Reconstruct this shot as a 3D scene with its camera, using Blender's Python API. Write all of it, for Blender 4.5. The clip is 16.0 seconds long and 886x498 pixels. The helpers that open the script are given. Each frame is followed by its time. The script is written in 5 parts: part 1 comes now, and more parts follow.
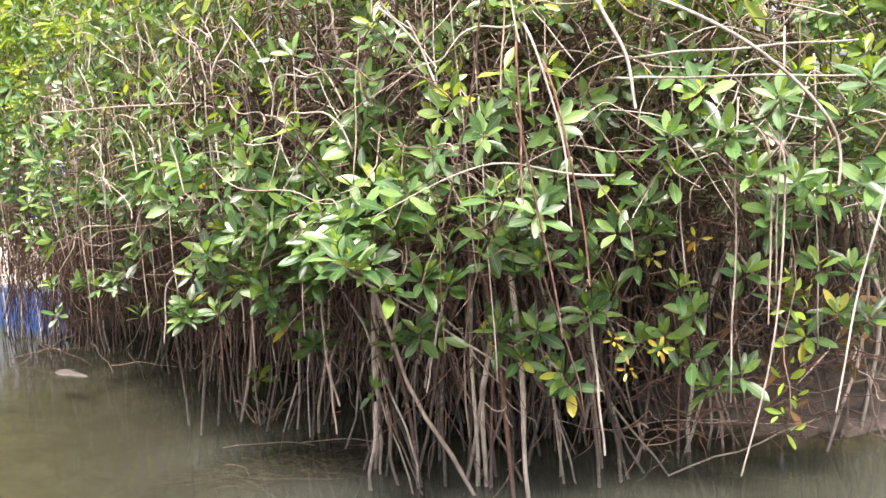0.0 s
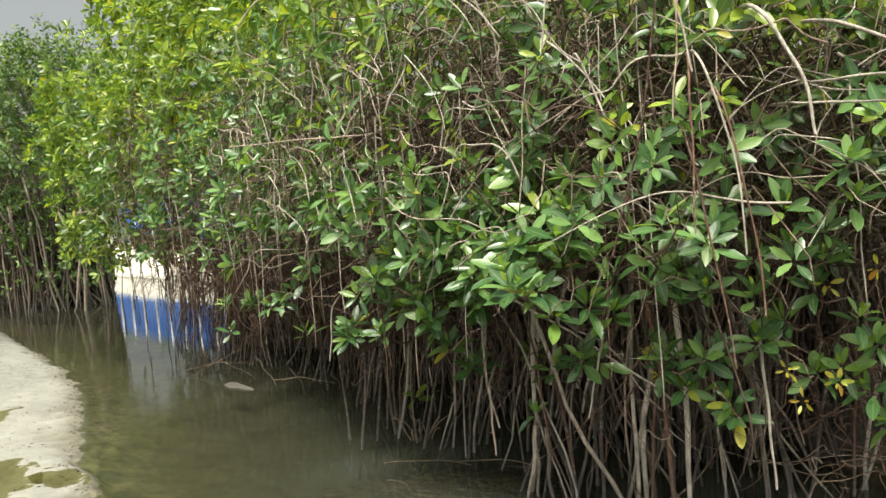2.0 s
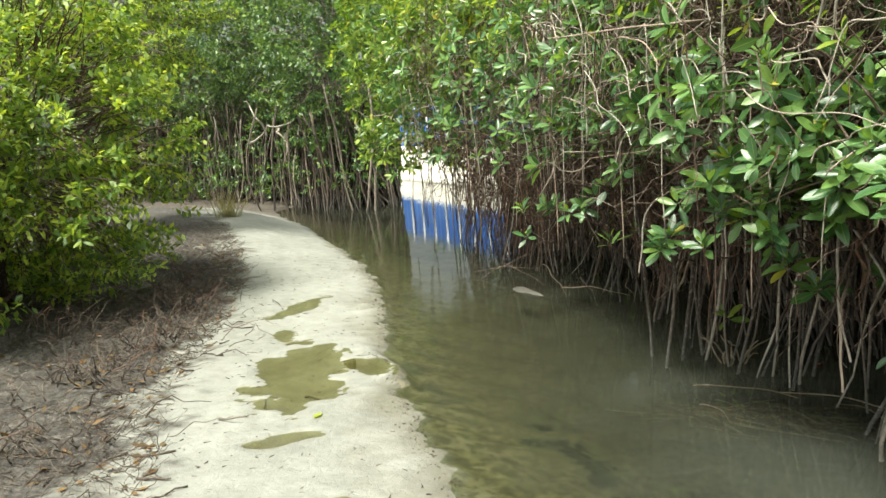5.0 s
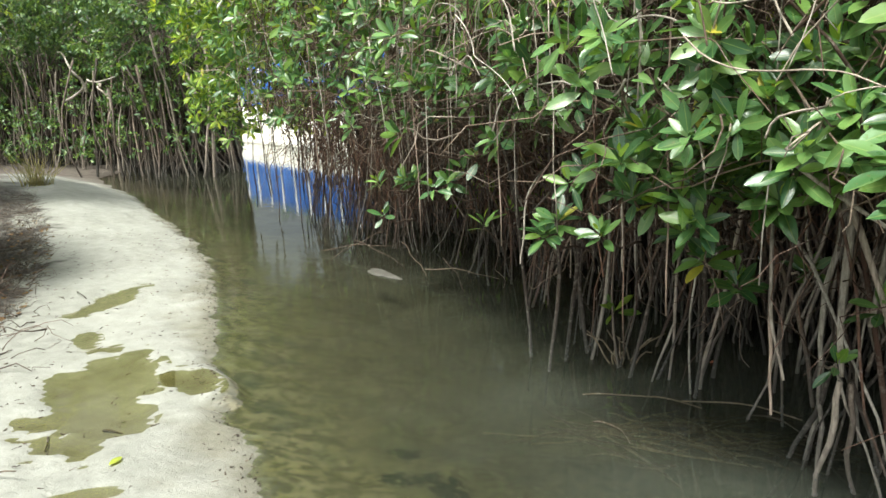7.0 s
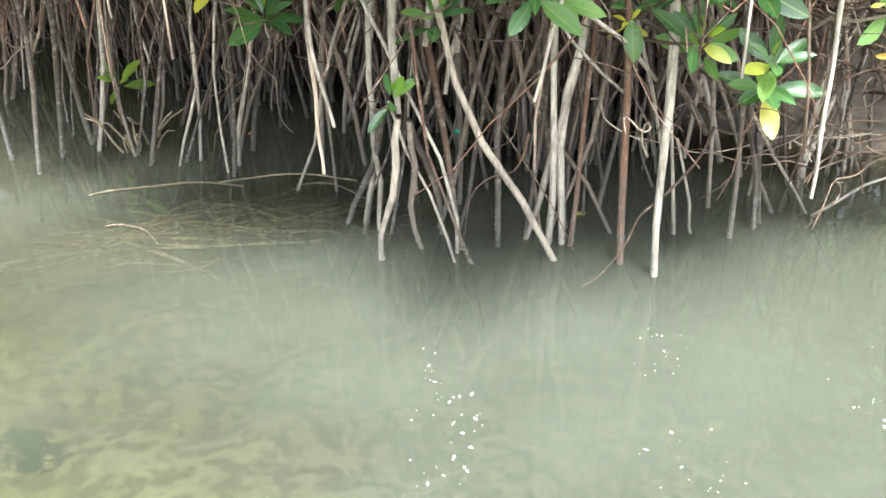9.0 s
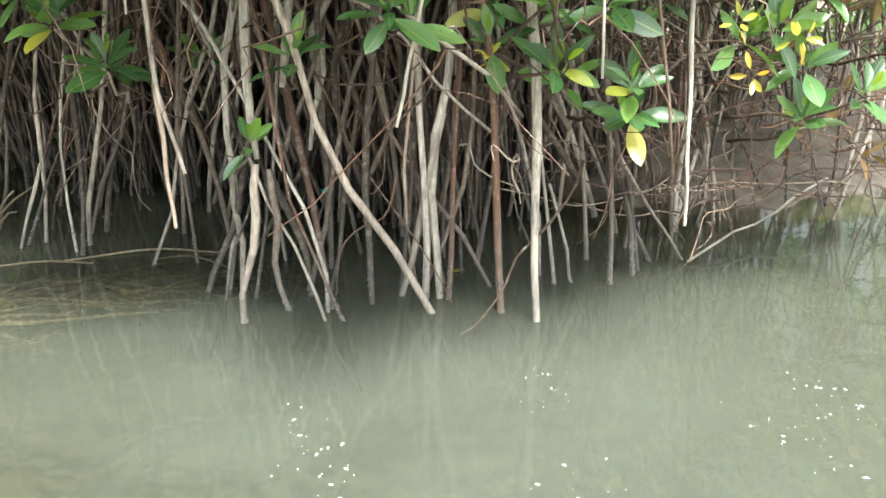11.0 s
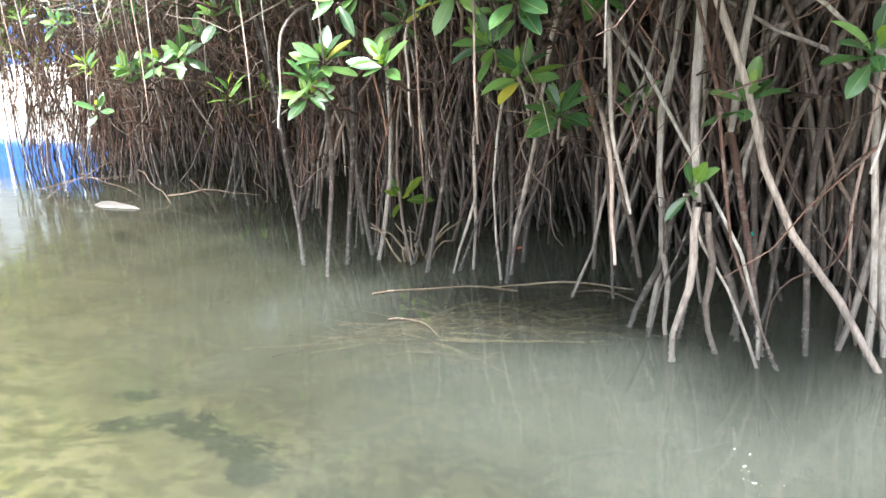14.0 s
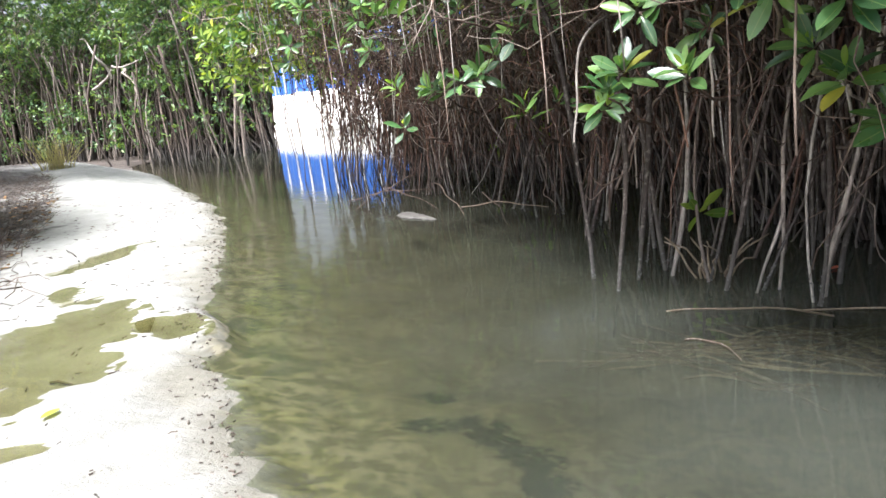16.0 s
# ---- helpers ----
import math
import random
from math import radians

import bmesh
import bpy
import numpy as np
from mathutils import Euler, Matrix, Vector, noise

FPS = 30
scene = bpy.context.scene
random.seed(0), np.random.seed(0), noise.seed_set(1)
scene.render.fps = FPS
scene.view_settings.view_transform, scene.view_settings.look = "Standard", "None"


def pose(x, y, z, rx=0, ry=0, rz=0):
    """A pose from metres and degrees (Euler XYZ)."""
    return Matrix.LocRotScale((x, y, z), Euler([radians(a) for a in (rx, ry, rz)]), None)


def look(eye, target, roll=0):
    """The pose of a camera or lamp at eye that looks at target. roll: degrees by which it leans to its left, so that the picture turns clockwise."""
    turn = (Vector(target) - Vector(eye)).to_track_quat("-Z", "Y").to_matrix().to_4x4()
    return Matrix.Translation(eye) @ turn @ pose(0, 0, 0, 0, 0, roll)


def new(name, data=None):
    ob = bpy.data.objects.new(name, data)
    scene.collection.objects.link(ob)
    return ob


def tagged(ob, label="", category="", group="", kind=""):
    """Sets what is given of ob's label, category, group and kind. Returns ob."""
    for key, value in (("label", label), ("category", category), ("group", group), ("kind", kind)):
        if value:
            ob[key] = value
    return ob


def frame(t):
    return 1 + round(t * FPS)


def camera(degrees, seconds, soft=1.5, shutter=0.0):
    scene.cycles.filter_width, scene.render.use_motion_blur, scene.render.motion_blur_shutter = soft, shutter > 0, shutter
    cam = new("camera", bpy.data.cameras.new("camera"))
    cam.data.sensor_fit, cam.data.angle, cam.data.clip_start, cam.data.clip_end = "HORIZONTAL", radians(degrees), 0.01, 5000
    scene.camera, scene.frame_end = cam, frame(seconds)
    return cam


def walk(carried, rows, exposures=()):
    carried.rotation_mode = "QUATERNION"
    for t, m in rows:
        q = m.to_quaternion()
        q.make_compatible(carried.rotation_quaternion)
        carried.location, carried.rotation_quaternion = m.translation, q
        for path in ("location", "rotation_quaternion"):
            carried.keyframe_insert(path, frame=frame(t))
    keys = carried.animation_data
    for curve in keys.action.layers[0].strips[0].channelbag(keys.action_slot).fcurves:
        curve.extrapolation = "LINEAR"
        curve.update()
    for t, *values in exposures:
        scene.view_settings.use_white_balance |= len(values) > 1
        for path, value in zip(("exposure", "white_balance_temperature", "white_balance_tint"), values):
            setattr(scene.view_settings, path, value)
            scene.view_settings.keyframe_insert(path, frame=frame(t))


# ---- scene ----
# the camera and its walk
cam = camera(57.5, 16.0)
PATH = [
    (0, (0.268, 0.438, 1.611), (0.066, 2.417, 1.404), -4.1),
    (0.5, (0.294, 0.401, 1.662), (0.091, 2.39, 1.622), -3.7),
    (1, (0.292, 0.372, 1.691), (0.054, 2.355, 1.789), -3.2),
    (1.5, (0.253, 0.356, 1.705), (-0.108, 2.322, 1.764), -3.1),
    (2, (0.166, 0.342, 1.661), (-0.362, 2.267, 1.525), -4.8),
    (2.5, (0.121, 0.348, 1.618), (-0.574, 2.198, 1.31), -7.1),
    (3, (0.07, 0.358, 1.606), (-0.789, 2.125, 1.234), -8.0),
    (3.5, (-0.01, 0.347, 1.598), (-1.044, 2.021, 1.236), -7.6),
    (3.7, (-0.038, 0.359, 1.597), (-1.148, 1.987, 1.257), -7.1),
    (5.8, (-0.368, 0.736, 1.64), (-1.446, 2.395, 1.345), -3.3),
    (6, (-0.414, 0.83, 1.629), (-1.467, 2.505, 1.333), -3.4),
    (6.5, (-0.541, 1.098, 1.639), (-1.521, 2.815, 1.335), -3.0),
    (7, (-0.685, 1.315, 1.603), (-1.478, 3.102, 1.181), -3.6),
    (7.5, (-0.804, 1.59, 1.539), (-1.276, 3.423, 0.895), -4.3),
    (8, (-0.799, 1.8, 1.459), (-0.958, 3.622, 0.651), -2.7),
    (8.5, (-0.767, 1.955, 1.347), (-0.702, 3.747, 0.462), -1.9),
    (9, (-0.726, 2.065, 1.189), (-0.462, 3.825, 0.277), -0.8),
    (9.5, (-0.683, 2.124, 1.007), (-0.211, 3.884, 0.183), 0.5),
    (9.7, (-0.656, 2.136, 0.97), (-0.106, 3.893, 0.189), 0.4),
    (11.8, (-0.66, 2.094, 0.922), (-0.136, 3.928, 0.321), -1.1),
    (12, (-0.696, 2.092, 0.934), (-0.245, 3.946, 0.334), -1.5),
    (12.5, (-0.771, 2.089, 0.926), (-0.525, 3.991, 0.357), -2.1),
    (13, (-0.842, 2.074, 0.935), (-0.803, 3.999, 0.393), -2.6),
    (13.5, (-0.882, 2.072, 0.96), (-1.012, 3.996, 0.433), -3.7),
    (14, (-0.928, 2.069, 0.963), (-1.187, 3.985, 0.453), -4.0),
    (14.5, (-0.929, 2.086, 0.961), (-1.349, 3.979, 0.471), -4.9),
    (15, (-0.932, 2.102, 0.961), (-1.506, 3.96, 0.494), -5.8),
    (15.5, (-0.963, 2.094, 0.967), (-1.689, 3.902, 0.517), -6.7),
    (16, (-0.988, 2.076, 0.98), (-1.894, 3.809, 0.559), -7.4),
]
EXPOSURES = [(0.0, 2.17, 6350, 26), (1.0, 1.6, 6300, 33), (1.5, 1.15, 6300, 25), (2.0, 1.3, 6500, 8), (3.0, 1.45, 6300, -3), (3.5, 1.4, 6300, -3), (6.0, 1.55, 6200, 7), (7.0, 1.5, 6000, 6), (8.0, 2.1, 6600, -10), (8.5, 2.87, 6200, -1), (9.0, 3.3, 5800, 8), (9.5, 3.32, 5700, 7), (12.0, 2.93, 6100, 11), (12.5, 3.47, 5900, 14), (13.5, 3.4, 5600, 15), (14.5, 2.75, 5600, 17), (16.0, 2.1, 5600, 19)]
walk(cam, [(t, look(eye, target, roll)) for t, eye, target, roll in PATH], EXPOSURES)

# ---- world and sun ----
SUN_DIR = Vector((0.02, -0.46, 0.88)).normalized()
world = bpy.data.worlds.new("sky")
scene.world = world
world.use_nodes = True
wn = world.node_tree.nodes
sky = wn.new("ShaderNodeTexSky")
sky.sky_type = 'NISHITA'
sky.sun_disc = False
sky.sun_elevation = math.asin(SUN_DIR.z)
sky.sun_rotation = math.atan2(SUN_DIR.x, SUN_DIR.y)
sky.air_density, sky.dust_density, sky.ozone_density = 1.0, 6.0, 1.0
grey = wn.new("ShaderNodeRGBToBW")          # thin white haze
haze = wn.new("ShaderNodeMix")
haze.data_type = 'RGBA'
haze.inputs[0].default_value = 0.75
world.node_tree.links.new(sky.outputs[0], grey.inputs[0])
world.node_tree.links.new(sky.outputs[0], haze.inputs[6])
warm = wn.new("ShaderNodeMix")
warm.data_type, warm.blend_type = 'RGBA', 'MULTIPLY'
warm.inputs[0].default_value = 1.0
warm.inputs[7].default_value = (1.06, 1.05, 0.93, 1)
world.node_tree.links.new(grey.outputs[0], warm.inputs[6])
world.node_tree.links.new(warm.outputs[2], haze.inputs[7])
world.node_tree.links.new(haze.outputs[2], wn["Background"].inputs[0])
wn["Background"].inputs[1].default_value = 0.088
sun = new("sun", bpy.data.lights.new("sun", "SUN"))
sun.data.energy, sun.data.angle, sun.data.color = 3.2, radians(15.0), (1.0, 0.94, 0.82)
sun.matrix_world = look(SUN_DIR * 30, (0, 0, 0))


# ---- materials ----
class Mat:
    """A node material with short names for what is used most."""

    def __init__(self, name):
        self.m = bpy.data.materials.new(name)
        self.m.use_nodes = True
        self.t = self.m.node_tree
        self.b = self.t.nodes["Principled BSDF"]
        self.out = self.t.nodes["Material Output"]

    def n(self, kind, **sets):
        node = self.t.nodes.new("ShaderNode" + kind)
        for k, v in sets.items():
            if k in node.inputs:
                node.inputs[k].default_value = v
        return node

    def link(self, a, b):
        self.t.links.new(a, b)

    def noise(self, scale, detail=4.0, rough=0.6, coord=None):
        node = self.n("TexNoise", Scale=scale, Detail=detail, Roughness=rough)
        self.link((coord or self.coord()), node.inputs["Vector"])
        return node.outputs["Fac"]

    def coord(self):
        return self.n("NewGeometry").outputs["Position"]

    def ramp(self, fac, *stops):
        node = self.n("ValToRGB")
        el = node.color_ramp.elements
        while len(el) < len(stops):
            el.new(0.5)
        for e, (p, c) in zip(el, stops):
            e.position, e.color = p, (*c, 1) if len(c) == 3 else c
        self.link(fac, node.inputs[0])
        return node.outputs[0]

    def math(self, op, a, b=0.0, clamp=False):
        node = self.n("Math")
        node.operation, node.use_clamp = op, clamp
        for i, v in enumerate((a, b)):
            if isinstance(v, (int, float)):
                node.inputs[i].default_value = v
            else:
                self.link(v, node.inputs[i])
        return node.outputs[0]

    def mix(self, fac, a, b, blend='MIX'):
        node = self.n("Mix")
        node.data_type, node.blend_type = 'RGBA', blend
        for i, v in ((0, fac), (6, a), (7, b)):
            if isinstance(v, (int, float)):
                node.inputs[i].default_value = v
            elif isinstance(v, tuple):
                node.inputs[i].default_value = (*v, 1)
            else:
                self.link(v, node.inputs[i])
        return node.outputs[2]

    def bump(self, height, strength=0.3, distance=0.01):
        node = self.n("Bump", Strength=strength, Distance=distance)
        self.link(height, node.inputs["Height"])
        return node.outputs[0]

    def rand(self):
        """A random number that differs from object to object and from island to island."""
        a = self.n("ObjectInfo").outputs["Random"]
        b = self.n("NewGeometry").outputs["Random Per Island"]
        return self.math('FRACT', self.math('ADD', a, b))

    def attr(self, name):
        node = self.n("Attribute")
        node.attribute_name = name
        return node.outputs["Fac"]


def leaf_material(name, stops, rough=0.30, glow=0.35, spec=0.6):
    """A leaf: gloss above, light shining through, colour that differs from leaf to leaf."""
    w = Mat(name)
    base = w.ramp(w.rand(), *stops)
    blotch = w.noise(18.0, 3.0)
    base = w.mix(w.ramp(blotch, (0.35, (0, 0, 0)), (0.75, (1, 1, 1))), base, w.mix(0.3, base, (0.10, 0.12, 0.02)))
    rib = w.ramp(w.attr("edge"), (0.02, (0.75,) * 3), (0.10, (0, 0, 0)))
    base = w.mix(rib, base, w.mix(0.6, base, (0.30, 0.36, 0.12)))
    base = w.mix(w.math('MULTIPLY', w.ramp(w.noise(70.0, 2.0), (0.66, (0, 0, 0)), (0.72, (1, 1, 1))), 0.5), base, (0.16, 0.11, 0.05))
    w.link(base, w.b.inputs["Base Color"])
    w.link(w.ramp(w.noise(30.0, 2.0), (0.3, (rough - 0.06,) * 3), (0.7, (rough + 0.16,) * 3)), w.b.inputs["Roughness"])
    w.b.inputs["Specular IOR Level"].default_value = spec
    w.link(w.bump(w.noise(120.0, 3.0), 0.25, 0.003), w.b.inputs["Normal"])
    through_leaf = w.n("BsdfTranslucent")
    w.link(w.mix(1.0, base, (1.9, 1.75, 0.7), 'MULTIPLY'), through_leaf.inputs["Color"])
    mixed = w.n("MixShader", Fac=glow)
    w.link(w.b.outputs[0], mixed.inputs[1])
    w.link(through_leaf.outputs[0], mixed.inputs[2])
    w.link(mixed.outputs[0], w.out.inputs[0])
    return w.m


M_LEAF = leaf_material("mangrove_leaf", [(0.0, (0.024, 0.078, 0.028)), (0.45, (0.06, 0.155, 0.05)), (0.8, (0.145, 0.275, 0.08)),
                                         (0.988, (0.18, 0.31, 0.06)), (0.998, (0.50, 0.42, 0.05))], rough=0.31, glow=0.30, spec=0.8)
# the same leaf in lighter yellow-green, with sunlight painted into its colour
M_LEAF_SUNLIT = leaf_material("mangrove_sunlit_leaf", [(0.0, (0.035, 0.095, 0.022)), (0.45, (0.115, 0.21, 0.036)), (0.965, (0.32, 0.42, 0.06)),
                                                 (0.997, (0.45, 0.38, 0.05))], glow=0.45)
M_BUD = leaf_material("young_leaf", [(0.0, (0.16, 0.30, 0.04)), (1.0, (0.26, 0.38, 0.05))], glow=0.45)
M_YELLOW = leaf_material("yellow_leaf", [(0.0, (0.50, 0.42, 0.05)), (0.6, (0.36, 0.42, 0.06)), (1.0, (0.45, 0.22, 0.04))], glow=0.4)
M_BUSH = leaf_material("bush_leaf", [(0.0, (0.045, 0.10, 0.024)), (0.5, (0.18, 0.29, 0.05)), (1.0, (0.42, 0.50, 0.075))], rough=0.42, glow=0.45)
M_FAR_LEAF = leaf_material("far_leaf", [(0.0, (0.028, 0.075, 0.034)), (0.5, (0.072, 0.148, 0.054)), (1.0, (0.19, 0.29, 0.08))], rough=0.42, glow=0.33)
M_DEAD = leaf_material("dead_leaf", [(0.0, (0.07, 0.045, 0.028)), (0.6, (0.15, 0.088, 0.048)), (1.0, (0.26, 0.15, 0.075))], rough=0.8, glow=0.2, spec=0.2)


def bark_material(name, stops, wet=True, rough=0.75):
    """Root and stem bark: streaks along the stem, scars, a dark wet foot at the waterline that runs higher as painted
    shade.
    """
    w = Mat(name)
    pos = w.coord()
    squeeze = w.n("Mapping")
    squeeze.inputs["Scale"].default_value = (1, 1, 0.12)
    w.link(pos, squeeze.inputs[0])
    streak = w.noise(120.0, 3.0, 0.7, squeeze.outputs[0])
    base = w.ramp(w.rand(), *stops)
    dark = w.mix(0.55, base, (0.05, 0.035, 0.028))
    base = w.mix(w.ramp(streak, (0.35, (0, 0, 0)), (0.65, (1, 1, 1))), dark, base)
    spots = w.noise(35.0, 5.0, 0.7)
    base = w.mix(w.ramp(spots, (0.52, (0, 0, 0)), (0.66, (0.8, 0.8, 0.8))), base, w.mix(0.45, base, (0.40, 0.36, 0.31)))
    blotch = w.ramp(w.noise(9.0, 4.0, 0.6), (0.36, (0.75,) * 3), (0.52, (0, 0, 0)))
    base = w.mix(blotch, base, w.mix(0.6, base, (0.045, 0.034, 0.028)))
    if wet:
        sep = w.n("SeparateXYZ")
        w.link(pos, sep.inputs[0])
        level = w.math('ADD', sep.outputs["Z"], w.math('MULTIPLY', w.noise(14.0), 0.12))
        # wet algae at the foot; above it the darkening paints shade between roots
        algae_shade = w.ramp(w.math('MULTIPLY', level, 2.0, True), (0.25, (1, 1, 1)), (0.95, (0, 0, 0)))
        base = w.mix(algae_shade, base, w.mix(0.55, base, (0.06, 0.062, 0.058)))
    w.link(base, w.b.inputs["Base Color"])
    w.b.inputs["Roughness"].default_value = rough
    w.b.inputs["Specular IOR Level"].default_value = 0.18
    w.link(w.bump(w.math('ADD', streak, spots), 0.6, 0.006), w.b.inputs["Normal"])
    return w.m


M_ROOT = bark_material("root_bark", [(0.0, (0.024, 0.02, 0.016)), (0.35, (0.07, 0.056, 0.046)), (0.65, (0.17, 0.135, 0.112)), (0.85, (0.21, 0.155, 0.12)), (1.0, (0.42, 0.365, 0.31))])
M_PALE = bark_material("pale_root_bark", [(0.0, (0.38, 0.33, 0.28)), (0.6, (0.56, 0.51, 0.44)), (1.0, (0.40, 0.29, 0.225))])
M_RED = bark_material("red_root_bark", [(0.0, (0.055, 0.028, 0.02)), (0.5, (0.125, 0.068, 0.048)), (1.0, (0.24, 0.13, 0.085))])
M_TWIG = bark_material("twig_bark", [(0.0, (0.055, 0.034, 0.023)), (0.55, (0.12, 0.08, 0.055)), (0.85, (0.26, 0.19, 0.14)), (1.0, (0.54, 0.46, 0.38))], wet=False)
M_FAR_BARK = bark_material("far_bark", [(0.0, (0.07, 0.058, 0.046)), (0.5, (0.19, 0.16, 0.13)), (1.0, (0.40, 0.35, 0.29))], wet=False)
M_LITTER = bark_material("litter", [(0.0, (0.028, 0.022, 0.018)), (0.5, (0.075, 0.06, 0.047)), (1.0, (0.19, 0.155, 0.12))], wet=False)
M_REED = bark_material("sunken_leaf_blade", [(0.0, (0.085, 0.062, 0.04)), (0.5, (0.155, 0.118, 0.075)), (1.0, (0.26, 0.205, 0.135))], wet=False, rough=0.6)
M_GRASS = leaf_material("dry_grass", [(0.0, (0.48, 0.34, 0.16)), (0.6, (0.62, 0.48, 0.25)), (1.0, (0.42, 0.36, 0.16))], rough=0.7, glow=0.3, spec=0.2)


def ground_material():
    w = Mat("ground")
    pos = w.coord()
    big, mid, fine = w.noise(1.1, 5.0), w.noise(9.0, 5.0, 0.65), w.noise(140.0, 4.0, 0.7)
    sand = w.ramp(w.math('ADD', w.math('MULTIPLY', big, 0.5), w.math('MULTIPLY', mid, 0.5)),
                  (0.30, (0.18, 0.18, 0.158)), (0.5, (0.25, 0.25, 0.222)), (0.7, (0.33, 0.33, 0.295)))
    grains = w.ramp(fine, (0.28, (0.55, 0.52, 0.46)), (0.5, (1, 1, 1)))
    sand = w.mix(0.5, sand, grains, 'MULTIPLY')
    specks = w.ramp(w.noise(48.0, 2.0), (0.70, (0, 0, 0)), (0.75, (1, 1, 1)))
    sand = w.mix(w.math('MULTIPLY', specks, 0.55), sand, (0.10, 0.08, 0.055))
    duff = w.ramp(w.noise(22.0, 6.0, 0.75), (0.3, (0.025, 0.022, 0.019)), (0.5, (0.06, 0.054, 0.047)), (0.70, (0.16, 0.15, 0.132)))
    silt = w.ramp(mid, (0.35, (0.075, 0.07, 0.035)), (0.65, (0.16, 0.145, 0.08)))
    mud = w.ramp(mid, (0.3, (0.04, 0.033, 0.027)), (0.7, (0.13, 0.108, 0.09)))
    patch = w.ramp(w.noise(2.6, 4.0, 0.7), (0.45, (0, 0, 0)), (0.56, (1, 1, 1)))
    mottle = w.ramp(w.noise(15.0, 3.0, 0.55), (0.44, (0, 0, 0)), (0.57, (1, 1, 1)))
    bed = w.mix(w.math('MULTIPLY', patch, 0.85), (0.14, 0.127, 0.085), silt)
    bed = w.mix(w.math('MULTIPLY', mottle, 0.8), bed, (0.05, 0.047, 0.03))
    weed = w.ramp(w.noise(3.4, 3.0, 0.5), (0.54, (0, 0, 0)), (0.68, (1, 1, 1)))
    bed = w.mix(w.math('MULTIPLY', weed, 0.65), bed, (0.035, 0.04, 0.035))
    bed = w.mix(w.math('MULTIPLY', w.attr("weed"), w.ramp(w.noise(5.0, 5.0, 0.7), (0.35, (0.35,) * 3), (0.6, (0.85,) * 3))), bed, (0.085, 0.08, 0.05))
    ragged = w.math('MULTIPLY', w.attr("patch"), w.ramp(w.noise(16.0, 5.0, 0.7), (0.35, (0.1,) * 3), (0.62, (1.7,) * 3)), True)
    bed = w.mix(w.ramp(ragged, (0.25, (0, 0, 0)), (0.52, (0.9,) * 3)), bed, (0.022, 0.027, 0.022))
    base = w.mix(w.attr("wet"), sand, w.mix(1.0, sand, (0.66, 0.63, 0.56), 'MULTIPLY'))
    base = w.mix(w.attr("bed"), base, bed)
    base = w.mix(w.attr("deep"), base, silt)
    base = w.mix(w.attr("duff"), base, duff)
    base = w.mix(w.attr("mud"), base, mud)
    w.link(base, w.b.inputs["Base Color"])
    w.b.inputs["Roughness"].default_value = 0.85
    w.b.inputs["Specular IOR Level"].default_value = 0.3
    dents = w.ramp(w.noise(26.0, 3.0, 0.55), (0.36, (0, 0, 0)), (0.5, (1, 1, 1)))
    dry = w.math('SUBTRACT', 1.0, w.math('MULTIPLY', w.attr("bed"), 0.85))
    w.link(w.bump(w.math('MULTIPLY', dry, w.math('ADD', w.math('ADD', w.math('MULTIPLY', mid, 2.0), fine), w.math('MULTIPLY', dents, 0.5))), 0.55, 0.014), w.b.inputs["Normal"])
    return w.m


def water_material(name, veil, colour, tint, ripple=0.06):
    """Murky water: a veil of silt over a tinted clear part, and the surface's gloss."""
    w = Mat(name)
    silt = w.n("BsdfDiffuse")
    w.link(w.mix(w.attr("murk"), colour, (0.047, 0.052, 0.041)), silt.inputs["Color"])
    clear = w.n("BsdfTransparent", Color=(*tint, 1))
    body = w.n("MixShader")
    if veil is None:
        w.link(w.math('MULTIPLY', w.attr("veil"), w.ramp(w.noise(0.8, 3.0), (0.3, (0.82,) * 3), (0.7, (0.96,) * 3)), True), body.inputs[0])
    else:
        body.inputs[0].default_value = veil
    w.link(clear.outputs[0], body.inputs[1])
    w.link(silt.outputs[0], body.inputs[2])
    gloss = w.n("BsdfGlossy", Roughness=0.015)
    stretch = w.n("Mapping")
    stretch.inputs["Rotation"].default_value = (0, 0, radians(35))
    stretch.inputs["Scale"].default_value = (1.0, 2.2, 1.0)
    w.link(w.coord(), stretch.inputs[0])
    waves = w.math('ADD', w.noise(5.0, 2.0, 0.5, stretch.outputs[0]), w.math('MULTIPLY', w.noise(22.0, 2.0, 0.5, stretch.outputs[0]), 0.25))
    normal = w.bump(waves, ripple, 0.06)
    if veil is None:
        w.link(w.math('ADD', w.math('MULTIPLY', w.attr("ripple"), 0.05), ripple), normal.node.inputs["Strength"])
    fres = w.n("Fresnel", IOR=1.33)
    w.link(normal, fres.inputs["Normal"])
    w.link(normal, gloss.inputs["Normal"])
    top = w.n("MixShader")
    w.link(fres.outputs[0], top.inputs[0])
    w.link(body.outputs[0], top.inputs[1])
    w.link(gloss.outputs[0], top.inputs[2])
    w.link(top.outputs[0], w.out.inputs[0])
    return w.m


def plain_material(name, colour, rough=0.6, metal=0.0, vary=0.15, scale=12.0):
    w = Mat(name)
    dark = tuple(c * (1 - vary * 2) for c in colour)
    base = w.ramp(w.noise(scale, 5.0, 0.65), (0.3, dark), (0.65, colour))
    w.link(base, w.b.inputs["Base Color"])
    w.b.inputs["Roughness"].default_value = rough
    w.b.inputs["Metallic"].default_value = metal
    w.link(w.bump(w.noise(scale * 8, 3.0), 0.15, 0.004), w.b.inputs["Normal"])
    return w.m


